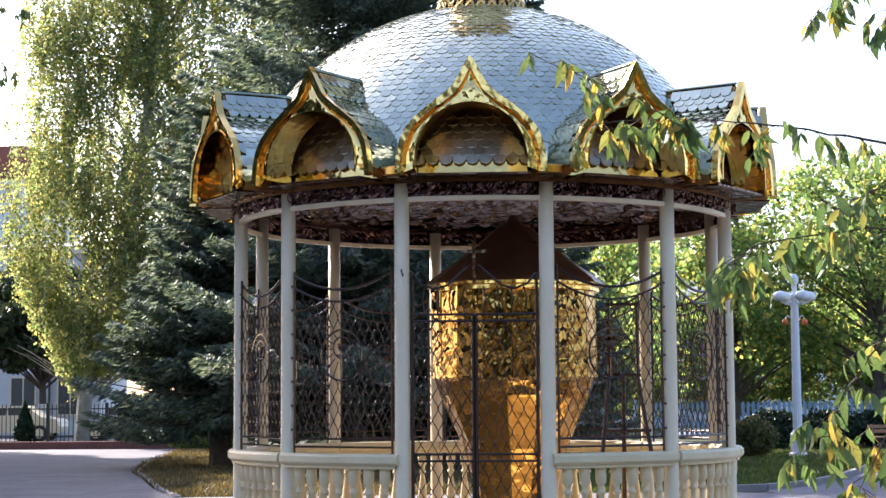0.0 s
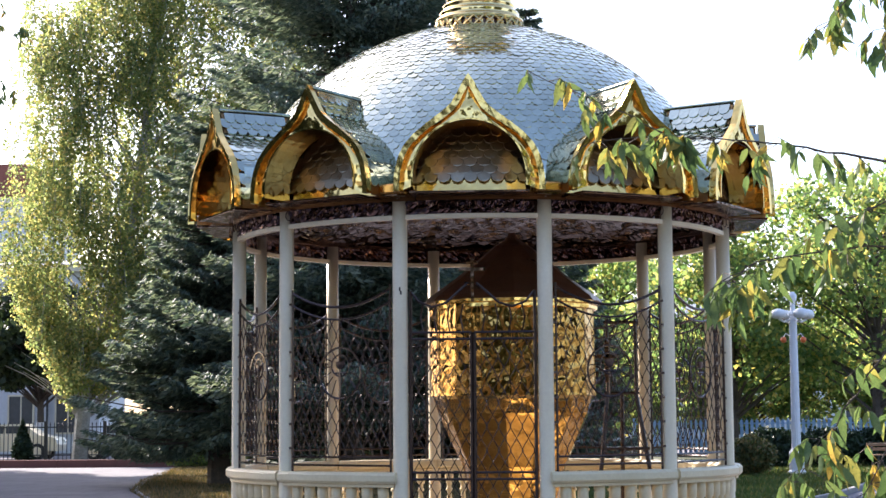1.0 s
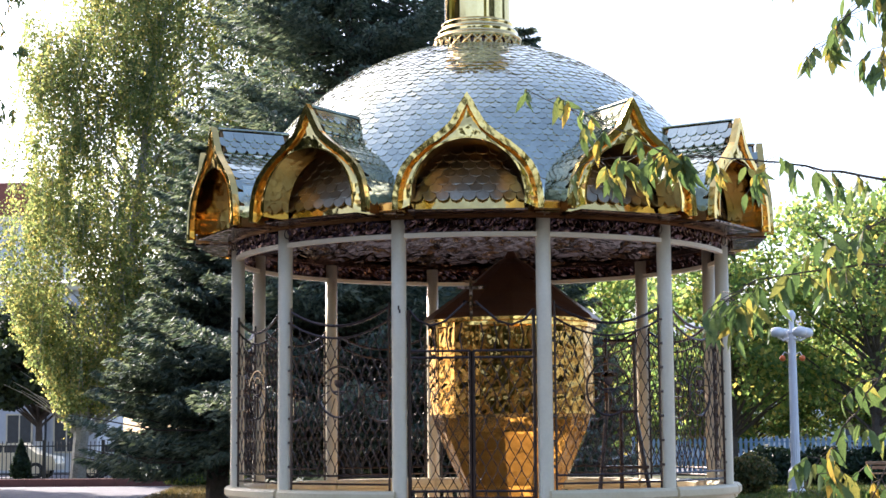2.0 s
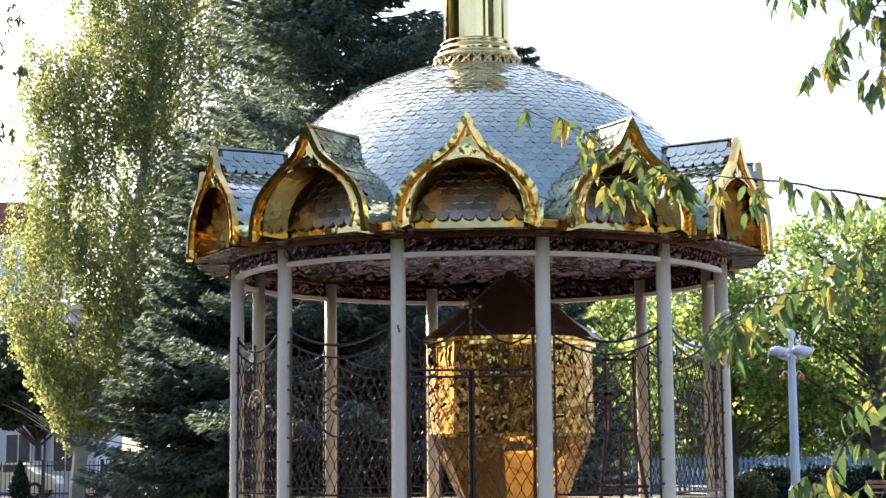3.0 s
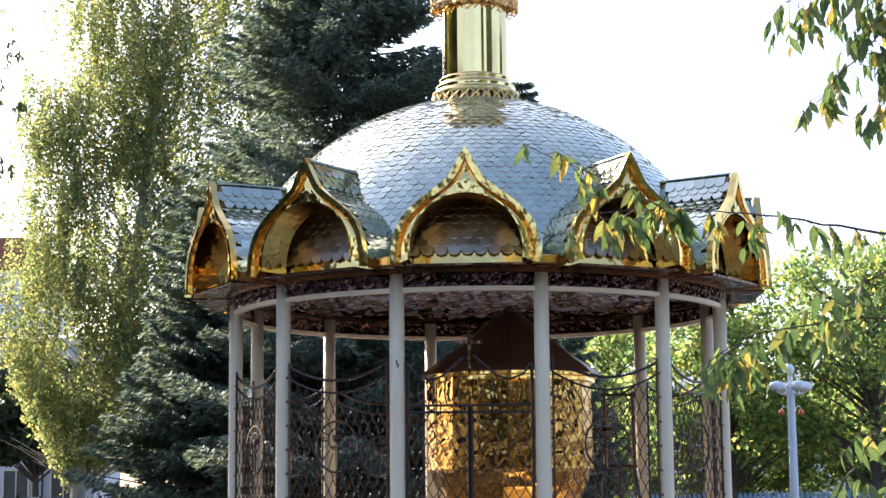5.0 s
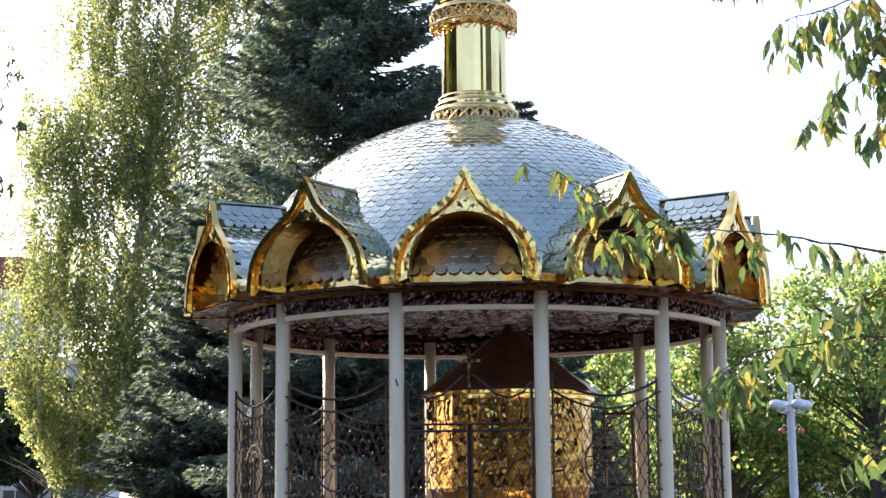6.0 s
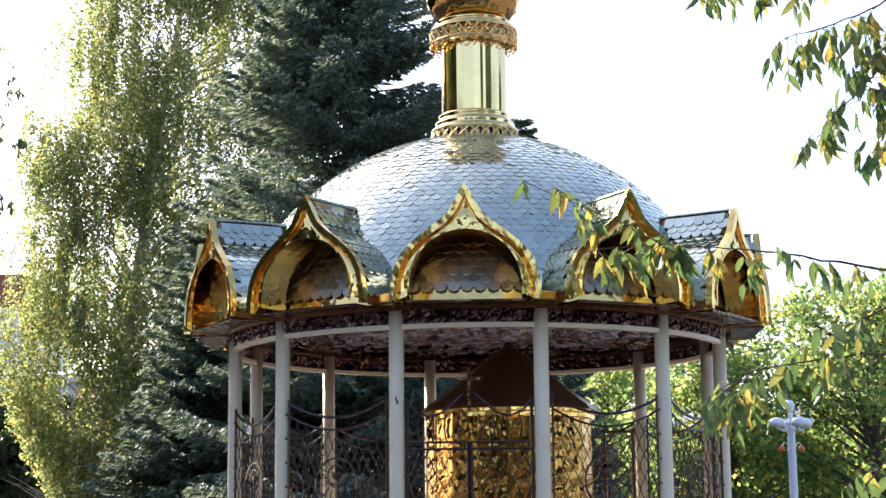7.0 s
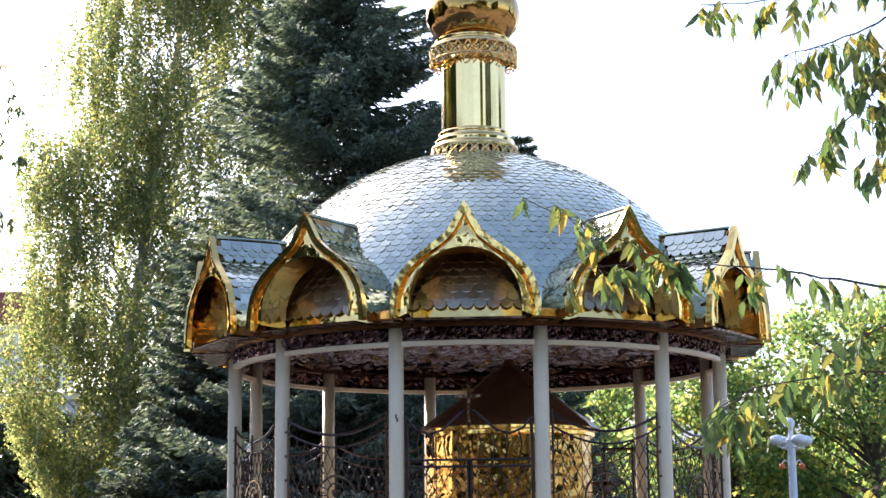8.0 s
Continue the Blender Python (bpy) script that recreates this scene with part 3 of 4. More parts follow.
part("band_core", finish(lathe([(0.385, 0.015), (0.36, 0.135)], 64, caps=False), BRONZE, True), drum)
part("lower_band", finish(pierced_band(0.405, 0.378, 0.025, 0.13, 26), GOLD_SMOOTH), drum, label="pierced gold ornament band")
part("moulding", finish(lathe([(0.39, 0.13), (0.388, 0.15), (0.355, 0.165), (0.345, 0.19), (0.355, 0.205), (0.345, 0.22), (0.32, 0.232), (0.315, 0.262), (0.325, 0.275), (0.31, 0.29), (0.29, 0.30)], 64), GOLD_SMOOTH, True), drum)
rng = random.Random(12)
edges = [2 * math.pi * (i + rng.uniform(-0.28, 0.28)) / 22 for i in range(22)]
for i in range(22):
    a0, a1 = edges[i], edges[(i + 1) % 22] + (2 * math.pi if i == 21 else 0)
    r0, r1 = 0.288 + rng.uniform(-0.005, 0.005), 0.288 + rng.uniform(-0.005, 0.005)
    bow = rng.uniform(0.001, 0.004)
    ring = [(r0, a0), ((r0 + r1) / 2 - 0.001 + bow * 0.5, (a0 + a1) / 2), (r1, a1)]
    bm = bmesh.new()
    low, top = [[bm.verts.new((r * math.cos(q), r * math.sin(q), z)) for r, q in ring] for z in (0.28, 0.96)]
    for k in range(2):
        bm.faces.new((low[k], low[k + 1], top[k + 1], top[k]))
    part("sheet", finish(bm, GOLD_SMOOTH), drum, label="mirror-bright upright gold sheet")
part("upper_band", finish(pierced_band(0.385, 0.385, 0.945, 1.06, 26, 0.045), GOLD_SMOOTH), drum, label="pierced gold crown band with pendants")
part("crown_core", finish(lathe([(0.29, 0.935), (0.362, 0.95), (0.362, 1.06), (0.3, 1.075)], 64, caps=False), GOLD_SMOOTH, True), drum)
part("cornice", finish(lathe([(0.37, 1.06), (0.385, 1.072), (0.378, 1.086), (0.335, 1.10), (0.33, 1.12), (0.345, 1.132), (0.325, 1.148), (0.29, 1.165)], 64), GOLD_SMOOTH, True), drum)
onion = new("onion_dome", finish(lathe([(0.28, 0.0), (0.33, 0.035), (0.385, 0.09), (0.415, 0.16), (0.426, 0.24), (0.415, 0.32), (0.38, 0.40), (0.32, 0.48), (0.24, 0.56), (0.16, 0.64), (0.1, 0.72), (0.055, 0.82), (0.03, 0.93), (0.015, 1.0)], 48), GOLD_HAMMERED, True))
onion.matrix_basis = pose(0, 0, 6.04)
tagged(onion, "hammered gold onion dome on the drum", "onion dome")

# balustrade bays, all but the gate's
baluster_me = finish(lathe([(0.045, 0.0), (0.045, 0.05), (0.03, 0.06), (0.036, 0.085), (0.024, 0.1), (0.03, 0.14), (0.044, 0.21), (0.045, 0.27), (0.034, 0.36), (0.022, 0.45), (0.02, 0.49), (0.034, 0.5), (0.034, 0.515), (0.022, 0.525), (0.024, 0.56), (0.04, 0.58), (0.042, 0.63), (0.042, 0.69)], 14), CREAM, True)


def arc_bar(deg, r0, r1, z0, z1, bevel, n=10):
    bm = bmesh.new()
    sec = [(r0 + bevel, z0), (r1 - bevel, z0), (r1, z0 + bevel), (r1, z1 - bevel), (r1 - bevel, z1), (r0 + bevel, z1), (r0, z1 - bevel), (r0, z0 + bevel)]
    rings = []
    for k in range(n + 1):
        a = radians(-deg + 2 * deg * k / n)
        rings.append([bm.verts.new((r * math.sin(a), -r * math.cos(a), z)) for r, z in sec])
    for a, b in zip(rings, rings[1:]):
        for i in range(8):
            bm.faces.new((a[i], b[i], b[(i + 1) % 8], a[(i + 1) % 8]))
    bm.faces.new(rings[0])
    bm.faces.new(rings[-1][::-1])
    bmesh.ops.recalc_face_normals(bm, faces=bm.faces)
    return bm


gusset_me = finish(arc_bar(3.0, 2.12, 2.36, 3.212, 3.285, 0.012), COPPER)
for i in range(12):
    part("gusset", gusset_me, pavilion, pose(0, 0, 0, 0, 0, 15 + 30 * i + SPIN), "copper-gold sheet filling between two gables")


def balustrade():
    th = empty("balustrade", Matrix(), "cream stone balustrade with turned balusters", "balustrade", "balustrades between the columns")
    part("handrail", finish(arc_bar(14.6, 2.02, 2.2, 1.068, 1.152, 0.02), CREAM), th)
    part("rail_moulding", finish(arc_bar(14.0, 2.05, 2.165, 1.04, 1.068, 0.006), CREAM), th)
    part("bottom_rail", finish(arc_bar(13.6, 2.03, 2.17, 0.26, 0.352, 0.015), CREAM), th)
    for k in range(7):
        a = radians(-11.1 + 3.7 * k)
        part("baluster", baluster_me, th, pose(2.1 * math.sin(a), -2.1 * math.cos(a), 0.351))
    return th


bal = balustrade()
bal.matrix_basis = pose(0, 0, 0, 0, 0, 30 + SPIN)
for i in range(2, 12):
    copy_thing(bal, pose(0, 0, 0, 0, 0, 30 * i + SPIN))


# wrought-iron panels
HALF, MED_Z, MED_R = 0.465, 1.9, 0.195


def wavy(x, z0, z1, amp, wave, phase, thick=0.0039, hole=False):
    """A waved bar; with hole it breaks off at the medallion's ring."""
    n = int((z1 - z0) / 0.03)
    runs = [[]]
    for k in range(n + 1):
        z = z0 + (z1 - z0) * k / n
        q = 2 * math.pi * z / wave + phase
        px = x + amp * (math.sin(q) - 0.1 * math.sin(3 * q)) / 1.1
        if hole and math.hypot(px, z - MED_Z) < MED_R:
            if runs[-1]:
                runs.append([])
        else:
            runs[-1].append((px, 0, z))
    return [tube(r, thick, 4, twist=0.6) for r in runs if len(r) > 1]


def swoop(x, corner=2.53, sag=0.125):
    return corner - sag * (1 - (x / HALF) ** 2)


def medallion(th, z, r):
    """A ring with rays, and in it a bowl on a stem under a small hoop."""
    def hoop(rr, zc, bar):
        return finish(tube([(rr * math.cos(q), -0.004, zc + rr * math.sin(q)) for q in np.linspace(0, 2 * math.pi, 29)[:-1]], bar, 5, closed=True), IRON)
    part("medallion_ring", hoop(r, z, 0.009), th)
    part("medallion_hoop", hoop(r * 0.42, z + 0.3 * r, 0.007), th)
    for k in range(14):
        q = 2 * math.pi * k / 14 + 0.22
        part("ray", finish(tube([(0.46 * r * math.cos(q), -0.004, z + 0.15 * r + 0.46 * r * math.sin(q)), (0.97 * r * math.cos(q), -0.004, z + 0.97 * r * math.sin(q))], 0.0045, 4), IRON), th)
    cup = lathe([(0.012, 0.0), (0.03, 0.01), (0.042, 0.035), (0.045, 0.06)], 12)
    bmesh.ops.transform(cup, matrix=Matrix.Translation((0, -0.004, z + 0.15 * r)) @ Matrix.Diagonal((1, 0.4, 1, 1)), verts=cup.verts)
    part("bowl", finish(cup, IRON), th)
    part("stem", finish(tube([(0, -0.004, z - 0.9 * r), (0, -0.004, z + 0.2 * r)], 0.0075, 5), IRON), th)
    part("crossbar", finish(tube([(-0.3 * r, -0.004, z), (0.3 * r, -0.004, z)], 0.008, 5), IRON), th)


def iron_panel():
    th = part("iron_panel", finish(tube([(x, 0, swoop(x)) for x in np.linspace(-HALF, HALF, 17)], 0.0115, 6), IRON), pavilion, label="dark wrought-iron lattice panel with a dipped top rail")
    upright = finish(tube([(0, 0, 1.15), (0, 0, 2.56)], 0.010, 6), IRON)
    lug = boxmesh((-0.02, -0.009, 0, 0.02, 0.009, 0.018), IRON, 0.003)
    for side in (-1, 1):
        part("upright", upright, th, pose(side * HALF, 0, 0))
        for k in range(7):
            part("lug", lug, th, pose(side * (HALF + 0.012), 0, 1.32 + 0.186 * k))
    part("top_rail", finish(tube([(x, 0, swoop(x) - 0.095) for x in np.linspace(-HALF, HALF, 17)], 0.009, 6), IRON), th)
    for z in (1.2, 1.262):
        part("bottom_rail", finish(tube([(-HALF, 0, z), (HALF, 0, z)], 0.009, 6), IRON), th)
    n = 11
    for k in range(n):
        x = -HALF + 0.0425 + k * (2 * HALF - 0.085) / (n - 1)
        for flip in (0, math.pi):
            for run in wavy(x, 1.262, swoop(x) - 0.095, 0.0425, 0.35, flip, hole=True):
                part("lattice_bar", finish(run, IRON), th)
    medallion(th, MED_Z, MED_R)
    return th


panel = iron_panel()
RP = R * math.cos(radians(15)) + 0.02
panel.matrix_basis = around(30, RP)
for i in range(2, 12):
    copy_thing(panel, around(30 * i, RP))


def iron_gate():
    th = empty("iron_gate", around(0, RP), "closed double gate of dark wrought iron with a cross", "gate")
    for s in (-1, 1):
        leaf = part("gate_leaf", finish(merge([tube([(s * 0.012, 0, 0.3), (s * 0.012, 0, 2.19)], 0.014, 6), tube([(s * HALF, 0, 0.3), (s * HALF, 0, 2.5)], 0.014, 6)] + [tube([(s * 0.012, 0, z), (s * HALF, 0, z)], 0.010, 6) for z in (0.32, 0.42, 1.1, 1.15, 2.14, 2.19)]), IRON), th)
        for k in range(5):
            x = s * (0.055 + k * 0.088)
            for flip in (0, math.pi):
                part("lattice_bar", finish(wavy(x, 0.42, 2.14, 0.044, 0.35, flip)[0], IRON), leaf)
    for s in (-1, 1):
        part("crest_scroll", finish(tube([(s * HALF, 0, 2.5), (s * 0.4, 0, 2.42), (s * 0.3, 0, 2.38), (s * 0.2, 0, 2.41), (s * 0.1, 0, 2.5), (s * 0.03, 0, 2.56)], 0.010, 6), IRON), th)
        for k in range(4):
            x = s * (0.07 + k * 0.1)
            part("crest_bar", finish(tube([(x, 0, 2.19), (x + s * 0.02, 0, 2.3), (x, 0, 2.4)], 0.006, 4), IRON), th)
    cross = merge([boxes for boxes in (box(bmesh.new(), -0.012, -0.01, 2.42, 0.012, 0.01, 2.74), box(bmesh.new(), -0.1, -0.01, 2.65, 0.1, 0.01, 2.675), box(bmesh.new(), -0.045, -0.01, 2.7, 0.045, 0.01, 2.717))] + [tube([(-0.06, 0, 2.56), (0.06, 0, 2.52)], 0.011, 4)])
    part("cross", finish(cross, BRONZE), th, label="brown metal cross on the gate")
    return th


iron_gate()

# the gilded water vessel inside
vessel = empty("water_vessel", pose(0.27, 0.05, 0.26), "tall faceted gold vessel with a tented lid in the pavilion", "vessel")
part("bowl", finish(lathe([(0.42, 0.0), (0.42, 0.08), (0.36, 0.14), (0.33, 0.3), (0.35, 0.45), (0.39, 0.65), (0.45, 0.88), (0.56, 1.12), (0.655, 1.33), (0.695, 1.45), (0.70, 1.5), (0.66, 1.53), (0.66, 2.26)], 14, twist=0.1), GOLD_HAMMERED), vessel, label="hammered gold body of the vessel")
rng = random.Random(31)
for k in range(18):
    stave = bmesh.new()
    box(stave, -0.121, -0.014, 0.0, 0.121, 0.014, 0.78, 0.005)
    a = 20 * k + 7
    part("stave", finish(stave, GOLD_HAMMERED), vessel, pose(0.692 * math.sin(radians(a)), -0.692 * math.cos(radians(a)), 1.475, rng.uniform(-1.2, 0.8), 0, a + rng.uniform(-3.5, 3.5)))
part("collar", finish(lathe([(0.7, 2.2), (0.735, 2.22), (0.735, 2.25), (0.76, 2.26), (0.76, 2.285), (0.7, 2.3)], 12), GOLD), vessel)
part("tented_lid", finish(lathe([(0.78, 2.285), (0.74, 2.33), (0.5, 2.5), (0.28, 2.68), (0.16, 2.78), (0.06, 2.84), (0.03, 2.9)], 12), LID), vessel, label="dark red-brown tented metal lid")


# dark iron stand with a cross beside the vessel
stand = empty("iron_stand", pose(1.28, 0.95, 0.25), "dark iron easel-like stand with a small cross beside the vessel", "stand")
part("frame", finish(merge([tube([(-0.13, 0, 1.5), (-0.13, 0, 2.2)], 0.016, 6), tube([(0.13, 0, 1.5), (0.13, 0, 2.2)], 0.016, 6), tube([(-0.16, 0, 1.52), (0.16, 0, 1.52)], 0.016, 6), tube([(-0.16, 0, 2.17), (0.16, 0, 2.17)], 0.016, 6)]), IRON), stand)
for x0, x1, y1 in ((-0.13, -0.3, -0.2), (0.13, 0.36, -0.2), (0.0, 0.02, 0.35)):
    part("leg", finish(tube([(x0, 0, 1.52), (x1, y1, 0.0)], 0.02, 6), IRON), stand)
part("cross", finish(merge([box(bmesh.new(), -0.155, -0.03, 1.62, -0.115, -0.018, 2.02, 0.004), box(bmesh.new(), -0.24, -0.03, 1.84, -0.03, -0.018, 1.88, 0.004)]), BRONZE), stand, label="brown metal cross")
part("ledge", boxmesh((-0.2, -0.1, 1.0, 0.24, 0.06, 1.03), IRON, 0.006), stand)


# ---- trees ----
def leaf_quads(centres, size, rng, droop=0.0, stretch=1.6, facing=None):
    """Loose leaf faces round the centres: diamonds with a random turn."""
    n = len(centres)
    d = rng.normal(0, 1, (n, 3))
    d[:, 2] -= droop
    d /= np.linalg.norm(d, axis=1, keepdims=True)
    e = np.cross(d, rng.normal(0, 1, (n, 3)))
    e /= np.linalg.norm(e, axis=1, keepdims=True) + 1e-9
    s = size * rng.uniform(0.6, 1.3, (n, 1))
    c = np.zeros((n, 4, 3))
    c[:, 0] = centres - d * s * stretch / 2
    c[:, 1] = centres + e * s / 2
    c[:, 2] = centres + d * s * stretch / 2
    c[:, 3] = centres - e * s / 2
    return c


def limb(points, r0, r1, sides=7):
    n = len(points)
    return tube(points, r0, sides, radii=[r0 + (r1 - r0) * i / (n - 1) for i in range(n)])


def between(z, table):
    return float(np.interp(z, [p[0] for p in table], [p[1] for p in table]))


def weeping_birch(x, y, height, low, seed, count, leaf, label):
    """Leaning trunk, rising limbs and long hanging twigs set with small leaves."""
    rng = np.random.default_rng(seed)
    th = empty("birch_tree", pose(x, y, 0), label, "tree")
    axis = [(0, 0.0), (3, 0.4), (8, 2.3), (12, 2.9), (17, 3.7), (23, 5.0), (28, 5.8)]
    girth = [(2, 2.6), (6, 4.9), (9, 5.7), (13, 5.2), (17, 5.4), (20, 4.9), (23, 4.3), (28, 2.2)]
    part("trunk", finish(limb([(between(z, axis) * 0.8, 0.2 * math.cos(z), z) for z in np.linspace(0, height, 12)], 0.3, 0.03, 9), BIRCH_BARK), th)
    pts, bms = [], []
    nb = 340
    for b in range(nb):
        z = height * (0.09 + 0.91 * ((b + 0.5) / nb) ** 1.25)
        mid, wide = between(z, axis), between(z, girth)
        u = rng.uniform(-1, 1)
        v = rng.uniform(-0.5, 0.5) * math.sqrt(1.02 - u * u)
        cx, cy = mid + wide * u, wide * v
        z0 = max(1.5, z - rng.uniform(0.1, 0.8) * abs(wide * u) - rng.uniform(0.2, 2.2))
        root = between(z0, axis) * 0.8
        bms.append(limb([(root + (cx - root) * t, cy * t, z0 + (z + 0.3 - z0) * (1.5 * t - 0.5 * t * t)) for t in np.linspace(0, 1, 5)], 0.035, 0.007, 5))
        weight = rng.uniform(0.5, 1.4)
        for s in range(int(14 * weight) + 4):
            sx, sy = cx + rng.normal(0, 0.6), cy + rng.normal(0, 0.5)
            sz = z + rng.normal(0.2, 0.45)
            bottom = low + (1.8 * abs(sx) if sx < 0 else 0.75 * sx)
            if sz < bottom:
                continue
            drop = min(rng.uniform(0.8, 3.0), max(0.15, sz - bottom - rng.uniform(0, 1.0)))
            m = max(5, int(drop * count / nb / 18 / 1.8))
            w = rng.random(m) ** 0.9
            sway = rng.normal(0, 0.12, 2)
            pts.append(np.stack([sx + sway[0] * w * drop + rng.normal(0, 0.09, m), sy + sway[1] * w * drop + rng.normal(0, 0.09, m), sz - w * drop], 1))
            if s % 3 == 0 and drop > 1.0:
                bms.append(tube([(sx, sy, sz), (sx + sway[0] * drop * 0.8, sy + sway[1] * drop * 0.8, sz - drop * 0.8)], 0.008, 3))
    part("branchwork", finish(merge(bms), BIRCH_BARK), th, kind="stuff")
    part("crown", quads_mesh(leaf_quads(np.concatenate(pts), leaf, rng, 0.8, 1.4), BIRCH), th, kind="stuff")
    return th


def spruce(x, y, height, spread, low, seed, label, dense=1.0, mat=None, trunk=0.28, power=0.8):
    """Whorls of drooping boughs; each bough carries flat sprays of needle twigs."""
    rng = np.random.default_rng(seed)
    th = empty("spruce_tree", pose(x, y, 0), label, "tree")
    part("trunk", finish(limb([(0, 0, 0), (0.05, 0, height * 0.5), (0, 0, height * 0.95)], trunk, 0.012, 9), BARK), th)
    quads, bms = [], []
    z = low
    while z < height - 0.3:
        f = (z - low) / (height - low)
        reach = spread * (1 - f) ** power + 0.15
        for b in range(int(10 + 4 * rng.random())):
            a = rng.uniform(0, 6.283)
            L = reach * rng.uniform(0.65, 1.12)
            rise = rng.uniform(-0.05, 0.12) - 0.25 * (1 - f)
            dirx, diry = math.cos(a), math.sin(a)
            def bough(t):
                return np.array([dirx * L * t, diry * L * t, z + L * (rise * t + (0.28 * t * t - 0.1 * t))])
            bms.append(tube([bough(t) for t in (0, 0.35, 0.7, 1.0)], 0.03, 4, radii=[0.045, 0.03, 0.02, 0.006]))
            m = int(L * 120 * dense)
            t = rng.random(m) ** 0.7
            base = np.stack([dirx * L * t, diry * L * t, z + L * (rise * t + 0.28 * t * t - 0.1 * t)], 1)
            side = rng.choice([-1, 1], m) * rng.uniform(0.0, 1.0, m)
            w = (0.42 * L * (1.08 - t) * t ** 0.4 + 0.12)[:, None]
            off = np.stack([-diry * side, dirx * side, -0.22 * np.abs(side) - rng.uniform(0, 0.3, m)], 1) * w
            c = base + off
            d = np.stack([dirx * 0.8 - diry * side * 0.9, diry * 0.8 + dirx * side * 0.9, rng.normal(-0.28, 0.25, m)], 1) + rng.normal(0, 0.25, (m, 3))
            d /= np.linalg.norm(d, axis=1, keepdims=True)
            e = np.cross(d, rng.normal(0, 1, (m, 3)) + np.array([0, 0, 1.5]))
            e /= np.linalg.norm(e, axis=1, keepdims=True)
            s = rng.uniform(0.12, 0.26, (m, 1))
            wd = s * rng.uniform(0.11, 0.2, (m, 1))
            q = np.zeros((m, 4, 3))
            q[:, 0], q[:, 1], q[:, 2], q[:, 3] = c - d * s * 0.5, c + e * wd, c + d * s * 0.6, c - e * wd
            quads.append(q)
        z += rng.uniform(0.24, 0.4)
    part("branchwork", finish(merge(bms), BARK), th, kind="stuff")
    part("needles", quads_mesh(np.concatenate(quads), mat or NEEDLES), th, kind="stuff")
    return th


def broad_tree(x, y, height, spread, low, seed, label, mat, count=30000, leaf=0.2, trunk=0.2, lime=0.0, clumps=60):
    rng = np.random.default_rng(seed)
    th = empty("broadleaf_tree", pose(x, y, 0), label, "tree")
    lean = rng.normal(0, 0.3, 2)
    path = [(lean[0] * t * t, lean[1] * t * t, height * 0.75 * t) for t in np.linspace(0, 1, 7)]
    part("trunk", finish(limb(path, trunk, trunk * 0.3, 9), BARK), th)
    if lime:
        part("whitewash", finish(limb([(0, 0, 0.0), (0, 0, lime)], trunk + 0.012, trunk * 0.9 + 0.012, 9), LIME), th, label="white limewash on the lower trunk")
    bms, pts = [], []
    for k in range(clumps):
        a, f = rng.uniform(0, 6.283), rng.random()
        zc = low + (height - low) * (0.08 + 0.88 * f)
        rad = spread * math.sqrt(max(0.05, 1 - (2 * f - 0.9) ** 2 / 1.3)) * math.sqrt(rng.uniform(0.1, 1))
        cx, cy = rad * math.cos(a), rad * math.sin(a)
        z0 = max(low * 0.7, zc - rad * rng.uniform(0.5, 0.9))
        s = min(1, z0 / (height * 0.75))
        bms.append(limb([(lean[0] * s * s, lean[1] * s * s, z0), (cx * 0.5, cy * 0.5, (z0 + zc) / 2 + 0.1), (cx, cy, zc)], trunk * 0.32, 0.012, 5))
        m = int(count / clumps)
        g = rng.normal(0, 1, (m, 3))
        g /= np.linalg.norm(g, axis=1, keepdims=True) + 1e-9
        g *= (rng.random((m, 1)) ** 0.5) * spread * rng.uniform(0.22, 0.4)
        g[:, 2] *= 0.6
        pts.append(g + np.array([cx, cy, zc]))
    part("branchwork", finish(merge(bms), BARK), th, kind="stuff")
    part("crown", quads_mesh(leaf_quads(np.concatenate(pts), leaf, rng, 0.3, 1.25), mat), th, kind="stuff")
    return th


spruce(-3.15, 25.5, 18.4, 5.9, 2.2, 11, "tall dark blue-green spruce with drooping boughs", 1.4, power=0.75)
spruce(-6.2, 25.2, 9.0, 3.2, 1.25, 12, "lower dark spruce with boughs near the ground", 1.3, power=0.75)
spruce(-0.2, 30.0, 9.0, 3.2, 0.8, 13, "dark young spruce behind the pavilion", 1.0, power=0.7)
spruce(-2.6, 30.0, 7.5, 3.2, 0.3, 14, "dark low spruce with boughs down to the lawn", 1.0, power=0.6)
spruce(2.2, 33.0, 5.5, 2.6, 0.3, 15, "dark low spruce with boughs down to the lawn", 1.0, power=0.6)
spruce(1.25, 30.3, 13.0, 2.1, 3.0, 16, "slim dark spruce whose tip shows beside the drum", 0.8)
weeping_birch(-15.1, 48.6, 28.0, 1.5, 21, 310000, 0.098, "tall weeping birch with yellowing leaves on hanging twigs")
broad_tree(-20.0, 62.0, 7.8, 3.2, 3.0, 31, "small dark tree with a whitewashed trunk", DARKLEAF, 14000, 0.28, 0.2, 1.5)
broad_tree(8.3, 42.0, 8.6, 3.4, 2.0, 32, "young maple with sunlit yellow-green leaves", GREEN, 13200, 0.15, clumps=90)
broad_tree(12.6, 40.0, 9.6, 3.8, 2.2, 33, "maple with sunlit green leaves", GREEN, 14400, 0.15, clumps=90)
broad_tree(4.6, 48.0, 7.6, 3.4, 1.8, 34, "maple with sunlit yellow-green leaves", GREEN, 12000, 0.15, clumps=90)
broad_tree(17.0, 46.0, 10.5, 4.4, 2.4, 35, "maple with sunlit green leaves", GREEN, 14400, 0.15, clumps=90)

